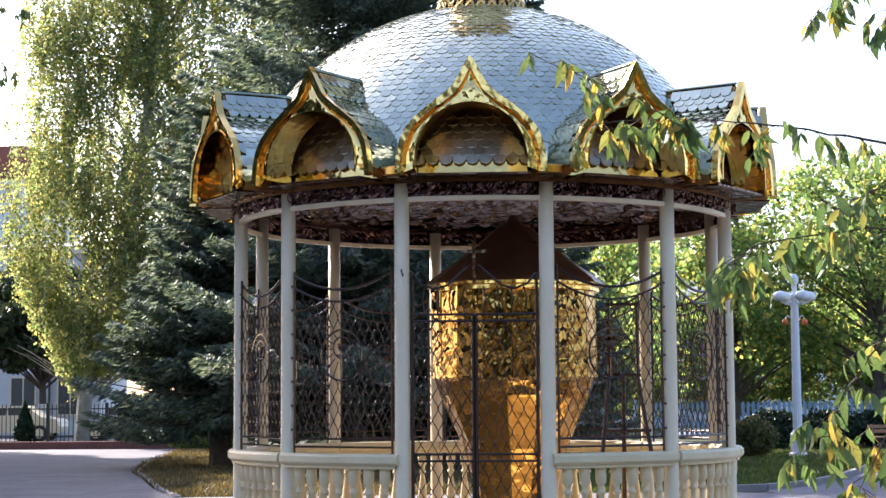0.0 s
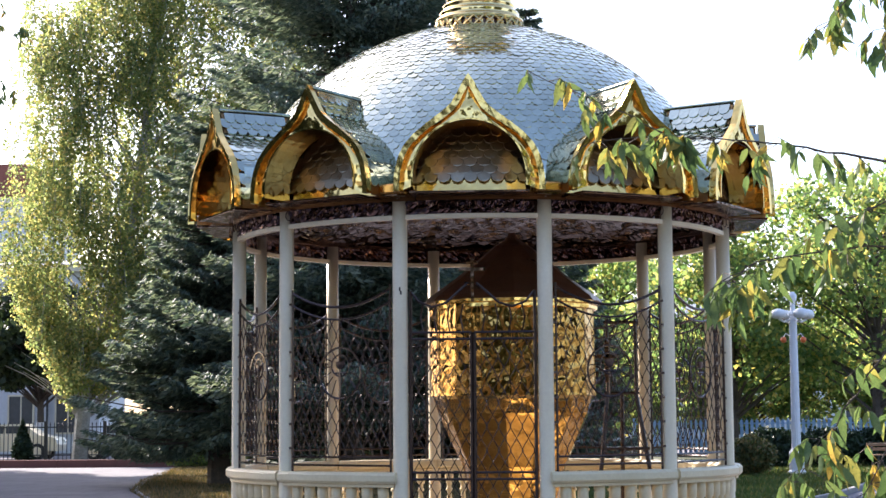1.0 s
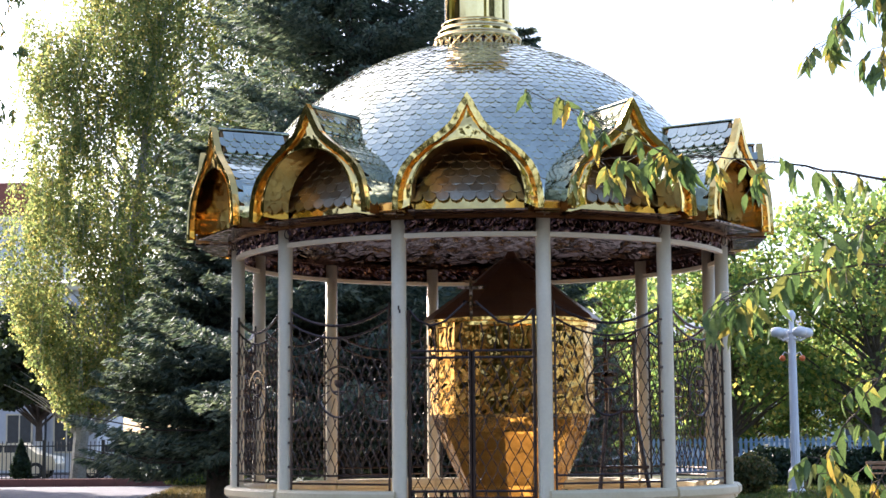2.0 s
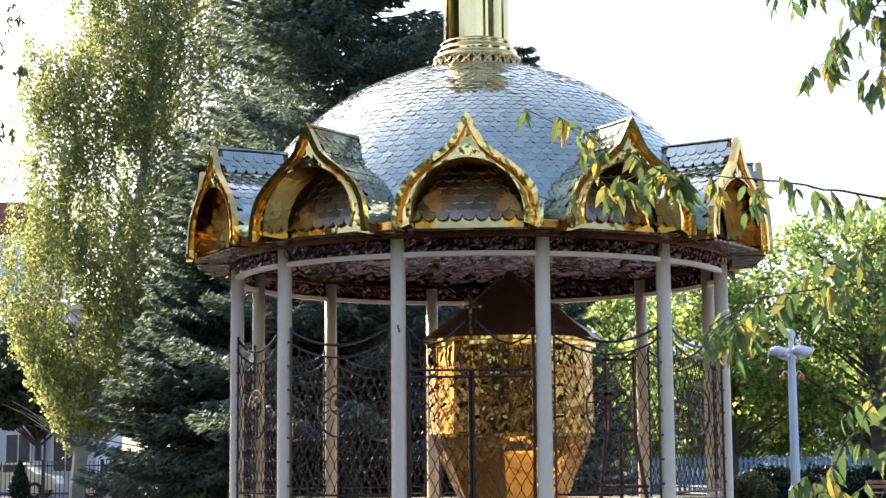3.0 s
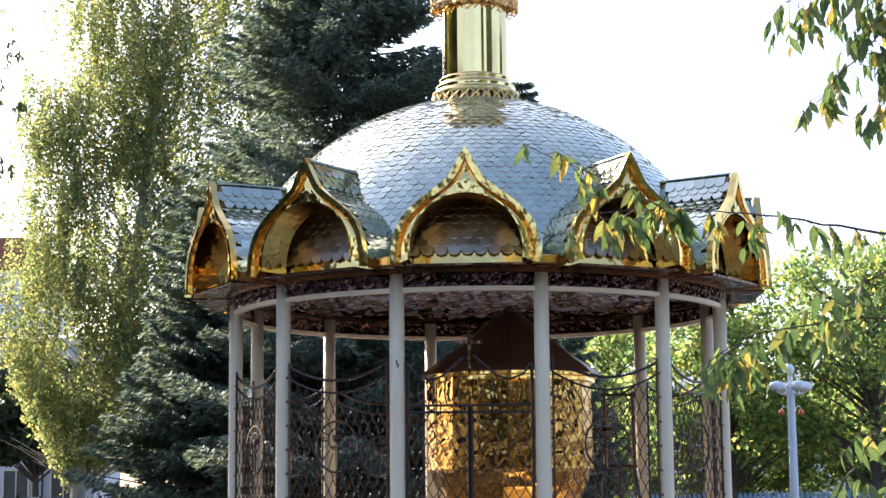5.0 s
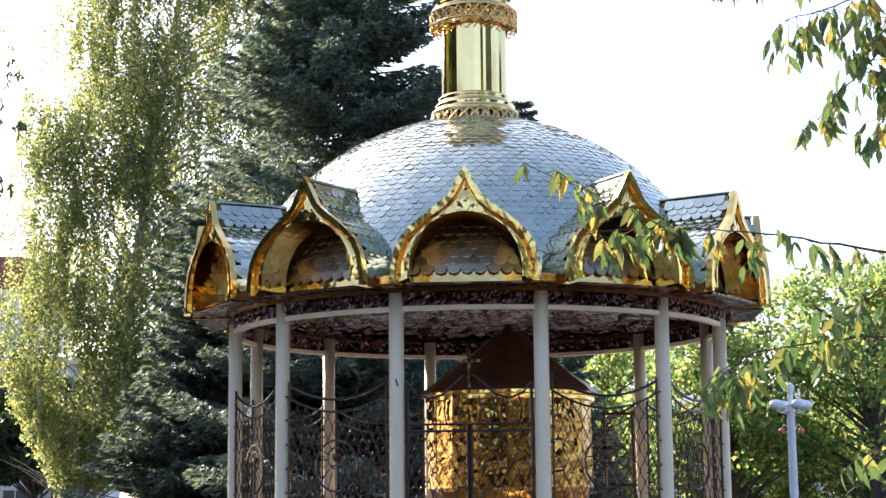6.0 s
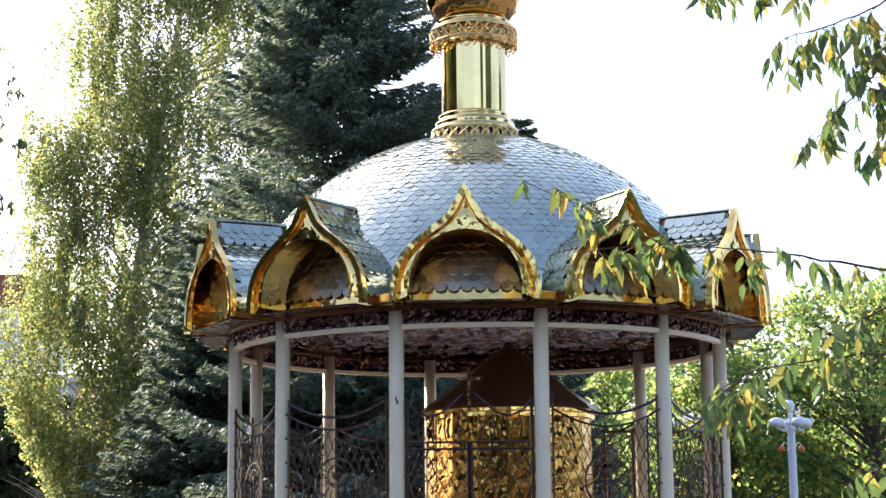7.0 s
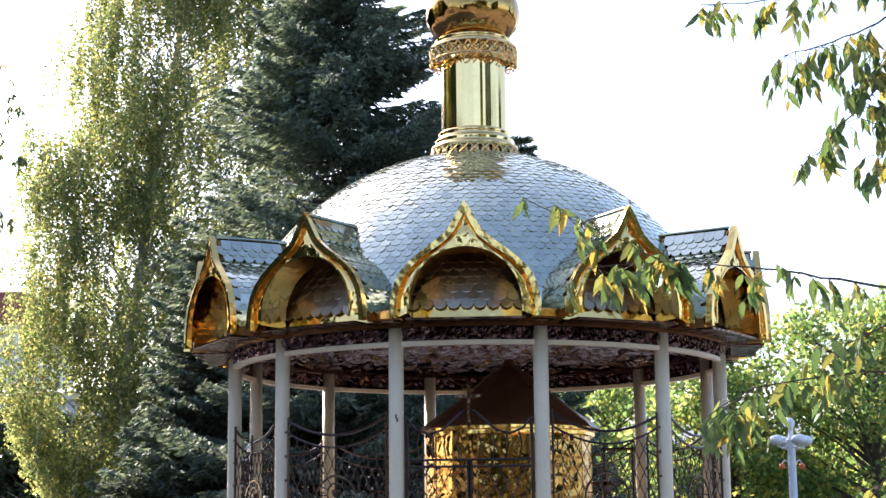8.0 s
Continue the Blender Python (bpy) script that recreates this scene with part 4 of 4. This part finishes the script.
# made-up park trees round the square, out of view behind the lens and to its left
# Added to shade the paving and give the gold sheets dark reflections.
park = broad_tree(-18.8, 28.5, 12.0, 4.6, 3.0, 36, "unseen broad tree with dense dark green crown, added for shade and reflections", DARKLEAF, 16000, 0.42, 0.3)
for x, y, turn, k in ((-18.0, 18.5, 70, 1.0), (-24.5, 41.0, 130, 1.25), (-13.8, 8.4, 300, 1.02), (-12.5, -1.5, 160, 0.95), (-17, -38, 20, 1.0), (-7, -40, 200, 1.05), (4, -38, 90, 0.95), (12, -30, 310, 1.6), (-26, -47, 50, 0.62), (-20, -48, 110, 0.6), (-14, -47, 170, 0.64), (-8, -48, 230, 0.6), (-2, -47, 290, 0.62), (4, -48, 350, 0.6), (10, -47, 30, 0.63), (17, -48, 80, 0.6), (-24, -14, 250, 1.0), (24, -16, 40, 1.45), (25, 6, 100, 1.0)):
    copy_thing(park, pose(x, y, 0, 0, 0, turn) @ Matrix.Diagonal((k, k, k, 1)))
for k, (x, y, h) in enumerate([(6.5, 57.0, 6.0), (11.0, 56.0, 6.6), (15.5, 55.0, 6.2), (20.5, 57.0, 7.0)]):
    broad_tree(x, y, h, 3.0, 0.9, 81 + k, "low leafy tree before the far fence", GREEN, 20000, 0.14, 0.12, clumps=70)


def shrub(name, x, y, w, d, h, seed, mat, label, count=5000, leaf=0.09, conic=False):
    rng = np.random.default_rng(seed)
    th = empty(name, pose(x, y, 0), label, "shrub")
    for _ in range(5):
        part("stem", finish(limb([(0, 0, 0), (rng.normal(0, w / 6), rng.normal(0, d / 6), h * 0.45), (rng.normal(0, w / 4), rng.normal(0, d / 4), h * 0.85)], 0.03, 0.006, 5), BARK), th)
    u = rng.normal(0, 1, (count, 3))
    u /= np.linalg.norm(u, axis=1, keepdims=True)
    u *= rng.uniform(0.6, 1.0, (count, 1)) * (1 + 0.15 * np.sin(u[:, :1] * 7 + seed) * np.cos(u[:, 1:2] * 6))
    z = (u[:, 2] + 1) / 2
    k = (1.1 - z) if conic else np.ones(count)
    c = np.stack([u[:, 0] * w / 2 * k, u[:, 1] * d / 2 * k, 0.05 + z * h], 1)
    part("foliage", quads_mesh(leaf_quads(c, leaf, rng, 0.2, 1.3), mat), th, kind="stuff")
    return th


for k, (x, y) in enumerate([(-18.4, 46.5), (-16.6, 46.5), (-12.9, 46.0), (-11.0, 47.5)]):
    shrub("thuja", x, y, 1.0, 1.0, 1.5, 40 + k, THUJA, "small dark cone-shaped thuja before the fence", 3500, 0.1, True)
shrub("flower_bed_plant", -9.4, 40.0, 1.6, 0.7, 0.42, 52, GREEN, "low pale-leaved plants at the lawn's far end", 2500, 0.07)
shrub("flower_bed_plant", -8.0, 40.0, 1.4, 0.7, 0.38, 53, GREEN, "low pale-leaved plants at the lawn's far end", 2500, 0.07)
for k in range(6):
    shrub("dark_hedge_bush", -11.6 + 1.5 * k, 46.2 - 0.2 * k, 2.0, 1.3, 2.0, 90 + k, THUJA, "tall dark hedge bush behind the lawn", 4500, 0.11)
shrub("round_bush", 6.9, 29.6, 1.3, 1.3, 1.0, 51, BUSH, "round bush with brownish green leaves", 5000, 0.07)
for k in range(4):
    shrub("hedge_bush", 8.6 + 1.7 * k, 36.0 + 0.4 * k, 2.2, 1.2, 1.15, 60 + k, THUJA, "clipped dark green hedge bush", 5000, 0.09)


# ---- fences ----
def fence(name, a, b, height, mat, label, step=0.16, post_every=14, wide=0.014):
    a, b = Vector((*a, 0)), Vector((*b, 0))
    L = (b - a).length
    th = empty(name, pose(a.x, a.y, 0, 0, 0, math.degrees(math.atan2(b.y - a.y, b.x - a.x))), label, "fence")
    for z in (0.25, height - 0.2):
        part("rail", boxmesh((0, -0.02, z, L, 0.02, z + 0.045), mat), th)
    picket = bmesh.new()
    box(picket, -wide, -0.014, 0.06, wide, 0.014, height - 0.06)
    bmesh.ops.create_cone(picket, cap_ends=True, segments=4, radius1=0.03, radius2=0.0, depth=0.1, matrix=Matrix.Translation((0, 0, height - 0.02)))
    pm = finish(picket, mat)
    post = boxmesh((-0.06, -0.06, 0, 0.06, 0.06, height + 0.05), mat, 0.01)
    for k in range(int(L / step)):
        if k % post_every == 0:
            part("post", post, th, pose(k * step, 0, 0))
        else:
            part("picket", pm, th, pose(k * step, 0.0, 0))
    return th


fence("iron_fence", (-30, 49.6), (-6, 49.6), 1.5, FENCE_DARK, "black iron picket fence along the park")
fence("blue_fence", (6, 53.0), (34, 51.0), 1.45, FENCE_BLUE, "pale blue metal picket fence at the park's edge", 0.2, wide=0.06)


# ---- houses ----
def window(parent, x, z, w, h, y):
    f = part("window", finish(merge([box(bmesh.new(), x - w / 2 - 0.08, y - 0.06, z - 0.08, x - w / 2, y + 0.05, z + h + 0.08), box(bmesh.new(), x + w / 2, y - 0.06, z - 0.08, x + w / 2 + 0.08, y + 0.05, z + h + 0.08), box(bmesh.new(), x - w / 2, y - 0.06, z + h, x + w / 2, y + 0.05, z + h + 0.08), box(bmesh.new(), x - w / 2, y - 0.1, z - 0.08, x + w / 2, y + 0.05, z), box(bmesh.new(), x - 0.03, y - 0.04, z, x + 0.03, y + 0.04, z + h)]), WHITE_METAL), parent)
    for s in (-1, 1):
        part("pane", boxmesh((min(x + s * 0.03, x + s * w / 2), y, z, max(x + s * 0.03, x + s * w / 2), y + 0.02, z + h), PANE), f)


def house(name, x0, x1, y, depth, height, label, spacing, roof_h, roofmat, floors=(1.0, 4.2, 7.4), brick_top=0.0):
    th = empty(name, pose(x0, y, 0), label, "building")
    W = x1 - x0
    body = bmesh.new()
    box(body, 0, 0, 0, W, depth, height)
    part("wall", finish(body, PLASTER), th)
    part("cornice", boxmesh((-0.2, -0.25, height, W + 0.2, depth + 0.2, height + 0.35), WHITE_METAL, 0.05), th)
    r = bmesh.new()
    v = [r.verts.new(p) for p in ((-0.3, -0.35, height + 0.35), (W + 0.3, -0.35, height + 0.35), (W + 0.3, depth + 0.3, height + 0.35), (-0.3, depth + 0.3, height + 0.35), (1.5, depth / 2, height + roof_h), (W - 1.5, depth / 2, height + roof_h))]
    for f in ((0, 1, 5, 4), (2, 3, 4, 5), (1, 2, 5), (3, 0, 4), (3, 2, 1, 0)):
        r.faces.new([v[i] for i in f])
    part("roof", finish(r, roofmat), th)
    x = 0.9
    while x < W - 0.8:
        for z in floors:
            if z + 2 < height:
                window(th, x, z, 1.15, 1.75, -0.02)
        x += spacing
    part("drainpipe", finish(tube([(W - 2.5, -0.12, 0), (W - 2.5, -0.12, height)], 0.06, 8), FENCE_DARK), th)
    if brick_top:
        part("brick_storey", boxmesh((1.0, 0.4, height + 0.34, W - 0.4, depth - 0.5, height + 0.34 + brick_top), BRICKRED, 0.03), th)
    return th


house("town_house", -44.0, -18.6, 67.5, 6, 8.8, "pale plastered town house with rows of windows", 2.3, 0.9, ROOFGREY)
house("tall_house", -48.0, -24.2, 76.0, 10, 13.3, "taller pale house with a red brick upper storey", 2.6, 0.6, BRICKRED, brick_top=1.9)
house("low_house", 2.0, 40.0, 84.0, 9, 6.4, "low pale house behind the blue fence", 3.1, 2.4, ROOFGREY, floors=(1.0, 4.0))


# ---- car behind the fence ----
def car(x, y, label, paint):
    th = empty("car", pose(x, y, 0), label, "car")
    side = [(-2.1, 0.35), (-2.15, 0.7), (-2.0, 0.9), (-1.2, 0.98), (-0.6, 1.42), (0.7, 1.45), (1.4, 1.0), (2.05, 0.88), (2.15, 0.6), (2.1, 0.35)]
    bm = bmesh.new()
    a = [bm.verts.new((px, -0.82 + 0.12 * (pz > 1.1), pz)) for px, pz in side]
    b = [bm.verts.new((px, 0.82 - 0.12 * (pz > 1.1), pz)) for px, pz in side]
    bm.faces.new(a)
    bm.faces.new(b[::-1])
    for i in range(len(a)):
        j = (i + 1) % len(a)
        bm.faces.new((a[j], a[i], b[i], b[j]))
    bmesh.ops.recalc_face_normals(bm, faces=bm.faces)
    part("body", finish(bm, paint), th)
    for x0, x1 in ((-0.85, -0.05), (0.05, 0.95)):
        part("side_window", boxmesh((x0, -0.80, 1.02, x1, -0.68, 1.36), PANE, 0.02), th)
    for px in (-1.35, 1.35):
        for py in (-0.8, 0.8):
            w = part("wheel", finish(lathe([(0.2, -0.1), (0.31, -0.1), (0.33, -0.05), (0.33, 0.05), (0.31, 0.1), (0.2, 0.1)], 20), RUBBER), th, pose(px, py, 0.33, 90))
            part("rim", finish(lathe([(0.02, -0.11), (0.2, -0.115), (0.2, 0.11)], 16), WHITE_METAL), w)
    for px in (-2.13, 2.1):
        for py in (-0.6, 0.6):
            part("headlight", boxmesh((px - 0.04, py - 0.14, 0.66, px + 0.04, py + 0.14, 0.8), LAMPGLASS, 0.02), th)
    return th


car(-14.2, 54.0, "pale blue parked car behind the iron fence", CARPAINT)
car(-19.3, 54.5, "pale grey parked car behind the iron fence", WHITE_METAL)


# ---- lamp post ----
lamp = empty("street_lamp", pose(8.22, 30.3, 0), "white fluted lamp post with round white glass shades", "street lamp")
part("base", finish(lathe([(0.24, 0), (0.24, 0.1), (0.2, 0.14), (0.2, 0.6), (0.16, 0.66), (0.13, 0.72)], 8), LAMP_WHITE), lamp)
post = bmesh.new()
flutes = 48
rings = []
for z, r in ((0.7, 0.125), (2.4, 0.112), (4.2, 0.1)):
    rings.append([post.verts.new(((r - 0.012 * (i % 4 == 0)) * math.cos(2 * math.pi * i / flutes), (r - 0.012 * (i % 4 == 0)) * math.sin(2 * math.pi * i / flutes), z)) for i in range(flutes)])
for a, b in zip(rings, rings[1:]):
    for i in range(flutes):
        post.faces.new((a[i], a[(i + 1) % flutes], b[(i + 1) % flutes], b[i]))
part("post", finish(post, LAMP_WHITE), lamp)
part("finial", finish(lathe([(0.1, 4.18), (0.13, 4.22), (0.07, 4.3), (0.07, 4.55), (0.11, 4.6), (0.12, 4.72), (0.05, 4.82)], 16), LAMP_WHITE, True), lamp)
for k in range(4):
    a = radians(20 + 90 * k)
    px, py = 0.42 * math.cos(a), 0.42 * math.sin(a)
    arm = part("arm", finish(tube([(0.05 * math.cos(a), 0.05 * math.sin(a), 4.1), (px * 0.6, py * 0.6, 4.02), (px, py, 4.1)], 0.028, 6), LAMP_WHITE), lamp)
    part("shade", finish(lathe([(0.08, 0.0), (0.17, 0.03), (0.205, 0.10), (0.2, 0.17), (0.15, 0.235), (0.05, 0.265)], 20), LAMPGLASS, True), arm, pose(px, py, 4.1), label="white glass lamp shade")


for s in (-1, 1):
    hook = part("bracket", finish(tube([(s * 0.1, 0, 3.66), (s * 0.2, 0, 3.72), (s * 0.26, 0, 3.62)], 0.014, 5), LAMP_WHITE), lamp)
    part("orange_globe", finish(lathe([(0.02, -0.08), (0.06, -0.06), (0.085, 0.0), (0.06, 0.06), (0.02, 0.08)], 14), ORANGE, True), hook, pose(s * 0.26, 0, 3.55), label="small round orange glass globe")


# ---- bench on the walk ----
def bench(x, y, turn):
    th = empty("bench", pose(x, y, 0.02, 0, 0, turn), "low wooden park bench beside the walk", "bench")
    for k in range(4):
        part("slat", boxmesh((-0.9, -0.22 + 0.11 * k, 0.42, 0.9, -0.13 + 0.11 * k, 0.455), WOOD, 0.006), th)
    for k in range(2):
        part("back_slat", boxmesh((-0.9, 0.22, 0.55 + 0.13 * k, 0.9, 0.25, 0.64 + 0.13 * k), WOOD, 0.006), th)
    for s in (-0.75, 0.75):
        part("leg", finish(tube([(s, -0.2, 0), (s, -0.2, 0.42), (s, 0.2, 0.42), (s, 0.2, 0), ], 0.025, 5), FENCE_DARK), th)
        part("back_leg", finish(tube([(s, 0.2, 0.42), (s, 0.26, 0.8)], 0.022, 5), FENCE_DARK), th)


bench(11.6, 33.0, 10)


# ---- branch hanging before the lens ----
def leaflet(kind):
    """A pointed leaflet along -z, folded on its midrib, with a few teeth."""
    n = 7
    L = 1.0
    left, right, mid = [], [], []
    for i in range(n + 1):
        t = i / n
        w = 0.14 * math.sin(math.pi * min(1, t ** 0.75)) * (1.0 + 0.16 * ((i + kind) % 2)) + 0.004
        bend = 0.10 * kind * t * t
        mid.append((bend, 0.05 * math.sin(3 * t), -L * t))
        left.append((bend - w, 0.07 * w * 6 * 0.4 + 0.05 * math.sin(3 * t), -L * t + 0.05))
        right.append((bend + w, 0.07 * w * 6 * 0.4 + 0.05 * math.sin(3 * t), -L * t + 0.05))
    v = mid + left + right
    m = n + 1
    f = []
    for i in range(n):
        f += [(i, i + 1, m + i + 1, m + i), (i + 1, i, 2 * m + i, 2 * m + i + 1)]
    return data_mesh(v, f, BRANCH_LEAF, True)


LEAFLETS = [leaflet(k) for k in (-1, 0, 1, 2)]


elder = empty("box_elder_tree", pose(3.4, -10.9, 0), "box elder whose low twigs with yellowing leaflets hang before the pavilion", "tree")
part("trunk", finish(limb([(0, 0, 0), (0.06, 0.05, 1.6), (0.0, 0.1, 3.2), (0.15, 0.0, 5.0), (0.1, 0.1, 7.5)], 0.2, 0.05, 10), BARK), elder)
for z, tips in ((1.75, (-2.0, 0.5, 1.98)), (2.0, (-2.0, 0.52, 2.16)), (2.7, (-1.9, 0.46, 3.08))):
    part("limb", finish(limb([(0.02, 0.07, z), (-0.8, 0.2, z + 0.25), (tips[0], tips[1], tips[2])], 0.045, 0.008, 7), BARK), elder)
rng = np.random.default_rng(77)
cluster = np.concatenate([rng.normal(0, 0.55, (260, 3)) + np.array([2.4 + 1.3 * math.cos(k * 2.4), -0.6 + 2.2 * math.sin(k * 2.4), 4.2 + 0.13 * k]) for k in range(30)])
part("crown", quads_mesh(leaf_quads(cluster, 0.09, rng, 0.5), GREEN), elder, kind="stuff")


def leafy_branch(points, thick, sprays, seed, size=0.068, reach=0.12, tree=None):
    """A twig of the box elder through points, with drooping compound leaves along it."""
    rng = random.Random(seed)
    tree = tree or elder
    base = tree.matrix_basis.translation
    rel = [Vector(p) - base for p in points]
    fine = []
    for a, b in zip(rel, rel[1:]):
        for k in range(4):
            fine.append(a.lerp(b, k / 4) + Vector((rng.gauss(0, 0.003), 0, rng.gauss(0, 0.003))))
    fine.append(rel[-1])
    th = part("twig", finish(limb(fine, thick, 0.0012, 6), BARK), tree, label="thin twig with green and yellow leaflets")
    for s in range(sprays):
        at = fine[min(len(fine) - 1, int((rng.random() ** 0.8) * len(fine)))]
        a = rng.uniform(0, 6.283)
        L = rng.uniform(0.5, 1.1) * reach
        tip = at + Vector((math.cos(a) * L * 0.8, math.sin(a) * L * 0.8, -L * rng.uniform(0.1, 0.9)))
        midp = (at + tip) / 2 + Vector((0, 0, 0.15 * L))
        part("leaf_stalk", finish(tube([at, midp, tip], 0.0011, 4), BARK), th)
        for t, side in ((0.55, 1), (0.6, -1), (0.8, 1), (0.85, -1), (1.0, 0)):
            if rng.random() < 0.15:
                continue
            p = at.lerp(midp, t * 2) if t < 0.5 else midp.lerp(tip, t * 2 - 1)
            sz = size * rng.uniform(0.65, 1.25)
            m = Matrix.Translation(p) @ pose(0, 0, 0, rng.gauss(0, 18), side * rng.uniform(8, 42) + rng.gauss(0, 8), rng.uniform(-70, 70)) @ Matrix.Diagonal((sz, sz, sz, 1))
            part("leaflet", rng.choice(LEAFLETS), th, m)


leafy_branch([(1.40, -10.40, 2.16), (1.045, -10.35, 2.204), (0.853, -10.31, 2.247), (0.711, -10.28, 2.275), (0.52, -10.255, 2.29)], 0.005, 20, 71, 0.06)
leafy_branch([(0.62, -10.27, 2.28), (0.5, -10.25, 2.29), (0.40, -10.24, 2.29), (0.30, -10.24, 2.28)], 0.002, 14, 77, 0.066, 0.1)
leafy_branch([(0.5, -10.25, 2.29), (0.36, -10.24, 2.37), (0.13, -10.22, 2.48)], 0.0016, 12, 76, 0.066, 0.08)
leafy_branch([(1.40, -10.40, 1.98), (1.1, -10.33, 1.99), (0.9, -10.31, 1.98), (0.72, -10.28, 1.95), (0.6, -10.26, 1.88)], 0.004, 18, 72)
leafy_branch([(0.72, -10.28, 1.95), (0.64, -10.27, 1.9), (0.6, -10.26, 1.84)], 0.002, 6, 82, 0.08, 0.08)
leafy_branch([(1.40, -10.40, 2.16), (1.2, -10.36, 2.1), (1.05, -10.34, 2.1), (0.95, -10.32, 2.06), (0.88, -10.31, 2.0)], 0.004, 14, 78)
leafy_branch([(1.40, -10.40, 1.98), (1.15, -10.36, 1.85), (1.02, -10.34, 1.7), (0.9, -10.32, 1.52), (0.80, -10.31, 1.38)], 0.004, 26, 73)
leafy_branch([(1.40, -10.40, 1.98), (1.2, -10.38, 1.75), (1.08, -10.34, 1.55), (1.0, -10.33, 1.4), (0.95, -10.32, 1.3)], 0.004, 24, 79)
leafy_branch([(1.5, -10.44, 3.08), (1.2, -10.36, 3.03), (1.0, -10.34, 3.01), (0.78, -10.30, 3.0), (0.62, -10.27, 3.0)], 0.004, 26, 74, 0.055)
leafy_branch([(1.5, -10.44, 3.08), (1.2, -10.37, 2.86), (1.05, -10.35, 2.72), (0.95, -10.33, 2.62), (0.9, -10.32, 2.55)], 0.004, 34, 75, 0.055)
leafy_branch([(1.5, -10.44, 3.08), (1.15, -10.37, 2.96), (1.05, -10.35, 2.9), (0.93, -10.33, 2.86), (0.84, -10.32, 2.84)], 0.004, 30, 80, 0.055)

leafy_branch([(1.5, -10.44, 3.08), (1.25, -10.38, 2.97), (1.12, -10.35, 2.86), (1.03, -10.34, 2.74)], 0.003, 30, 83, 0.06)
leafy_branch([(1.5, -10.44, 3.08), (1.28, -10.39, 2.84), (1.13, -10.36, 2.66), (1.05, -10.35, 2.52)], 0.003, 34, 84, 0.064)
# another box elder beside the square, of which a few hanging twigs come into view
other = empty("box_elder_tree", pose(-8.4, 1.6, 0), "box elder beside the square with thin hanging twigs", "tree")
part("trunk", finish(limb([(0, 0, 0), (0.1, 0.05, 2.5), (0.05, 0.1, 5.0), (0.2, 0.0, 8.0)], 0.22, 0.05, 10), BARK), other)
part("limb", finish(limb([(0.06, 0.08, 4.6), (1.6, 0.2, 6.2), (3.3, 0.3, 6.7)], 0.07, 0.012, 7), BARK), other)
rng = np.random.default_rng(78)
cluster = np.concatenate([rng.normal(0, 0.5, (220, 3)) + np.array([0.2 + 1.2 * math.cos(k * 2.4), 1.2 * math.sin(k * 2.4), 5.2 + 0.12 * k]) for k in range(26)])
part("crown", quads_mesh(leaf_quads(cluster, 0.1, rng, 0.5), GREEN), other, kind="stuff")
leafy_branch([(-5.1, 1.9, 6.7), (-4.85, 1.92, 6.45), (-4.7, 1.92, 6.2), (-4.66, 1.92, 5.95)], 0.006, 14, 91, 0.075, 0.16, other)
leafy_branch([(-5.1, 1.9, 6.7), (-4.95, 1.94, 5.9), (-4.75, 1.94, 5.55), (-4.64, 1.95, 5.45), (-4.55, 1.95, 5.5)], 0.006, 16, 92, 0.075, 0.16, other)
leafy_branch([(-5.1, 1.9, 6.7), (-5.0, 1.9, 5.4), (-4.85, 1.9, 5.0), (-4.72, 1.9, 4.85), (-4.64, 1.9, 4.8)], 0.006, 14, 93, 0.075, 0.14, other)

# ---- pieces ----
for m in dome_near:
    part("shingle", dome_piece, pavilion, m)
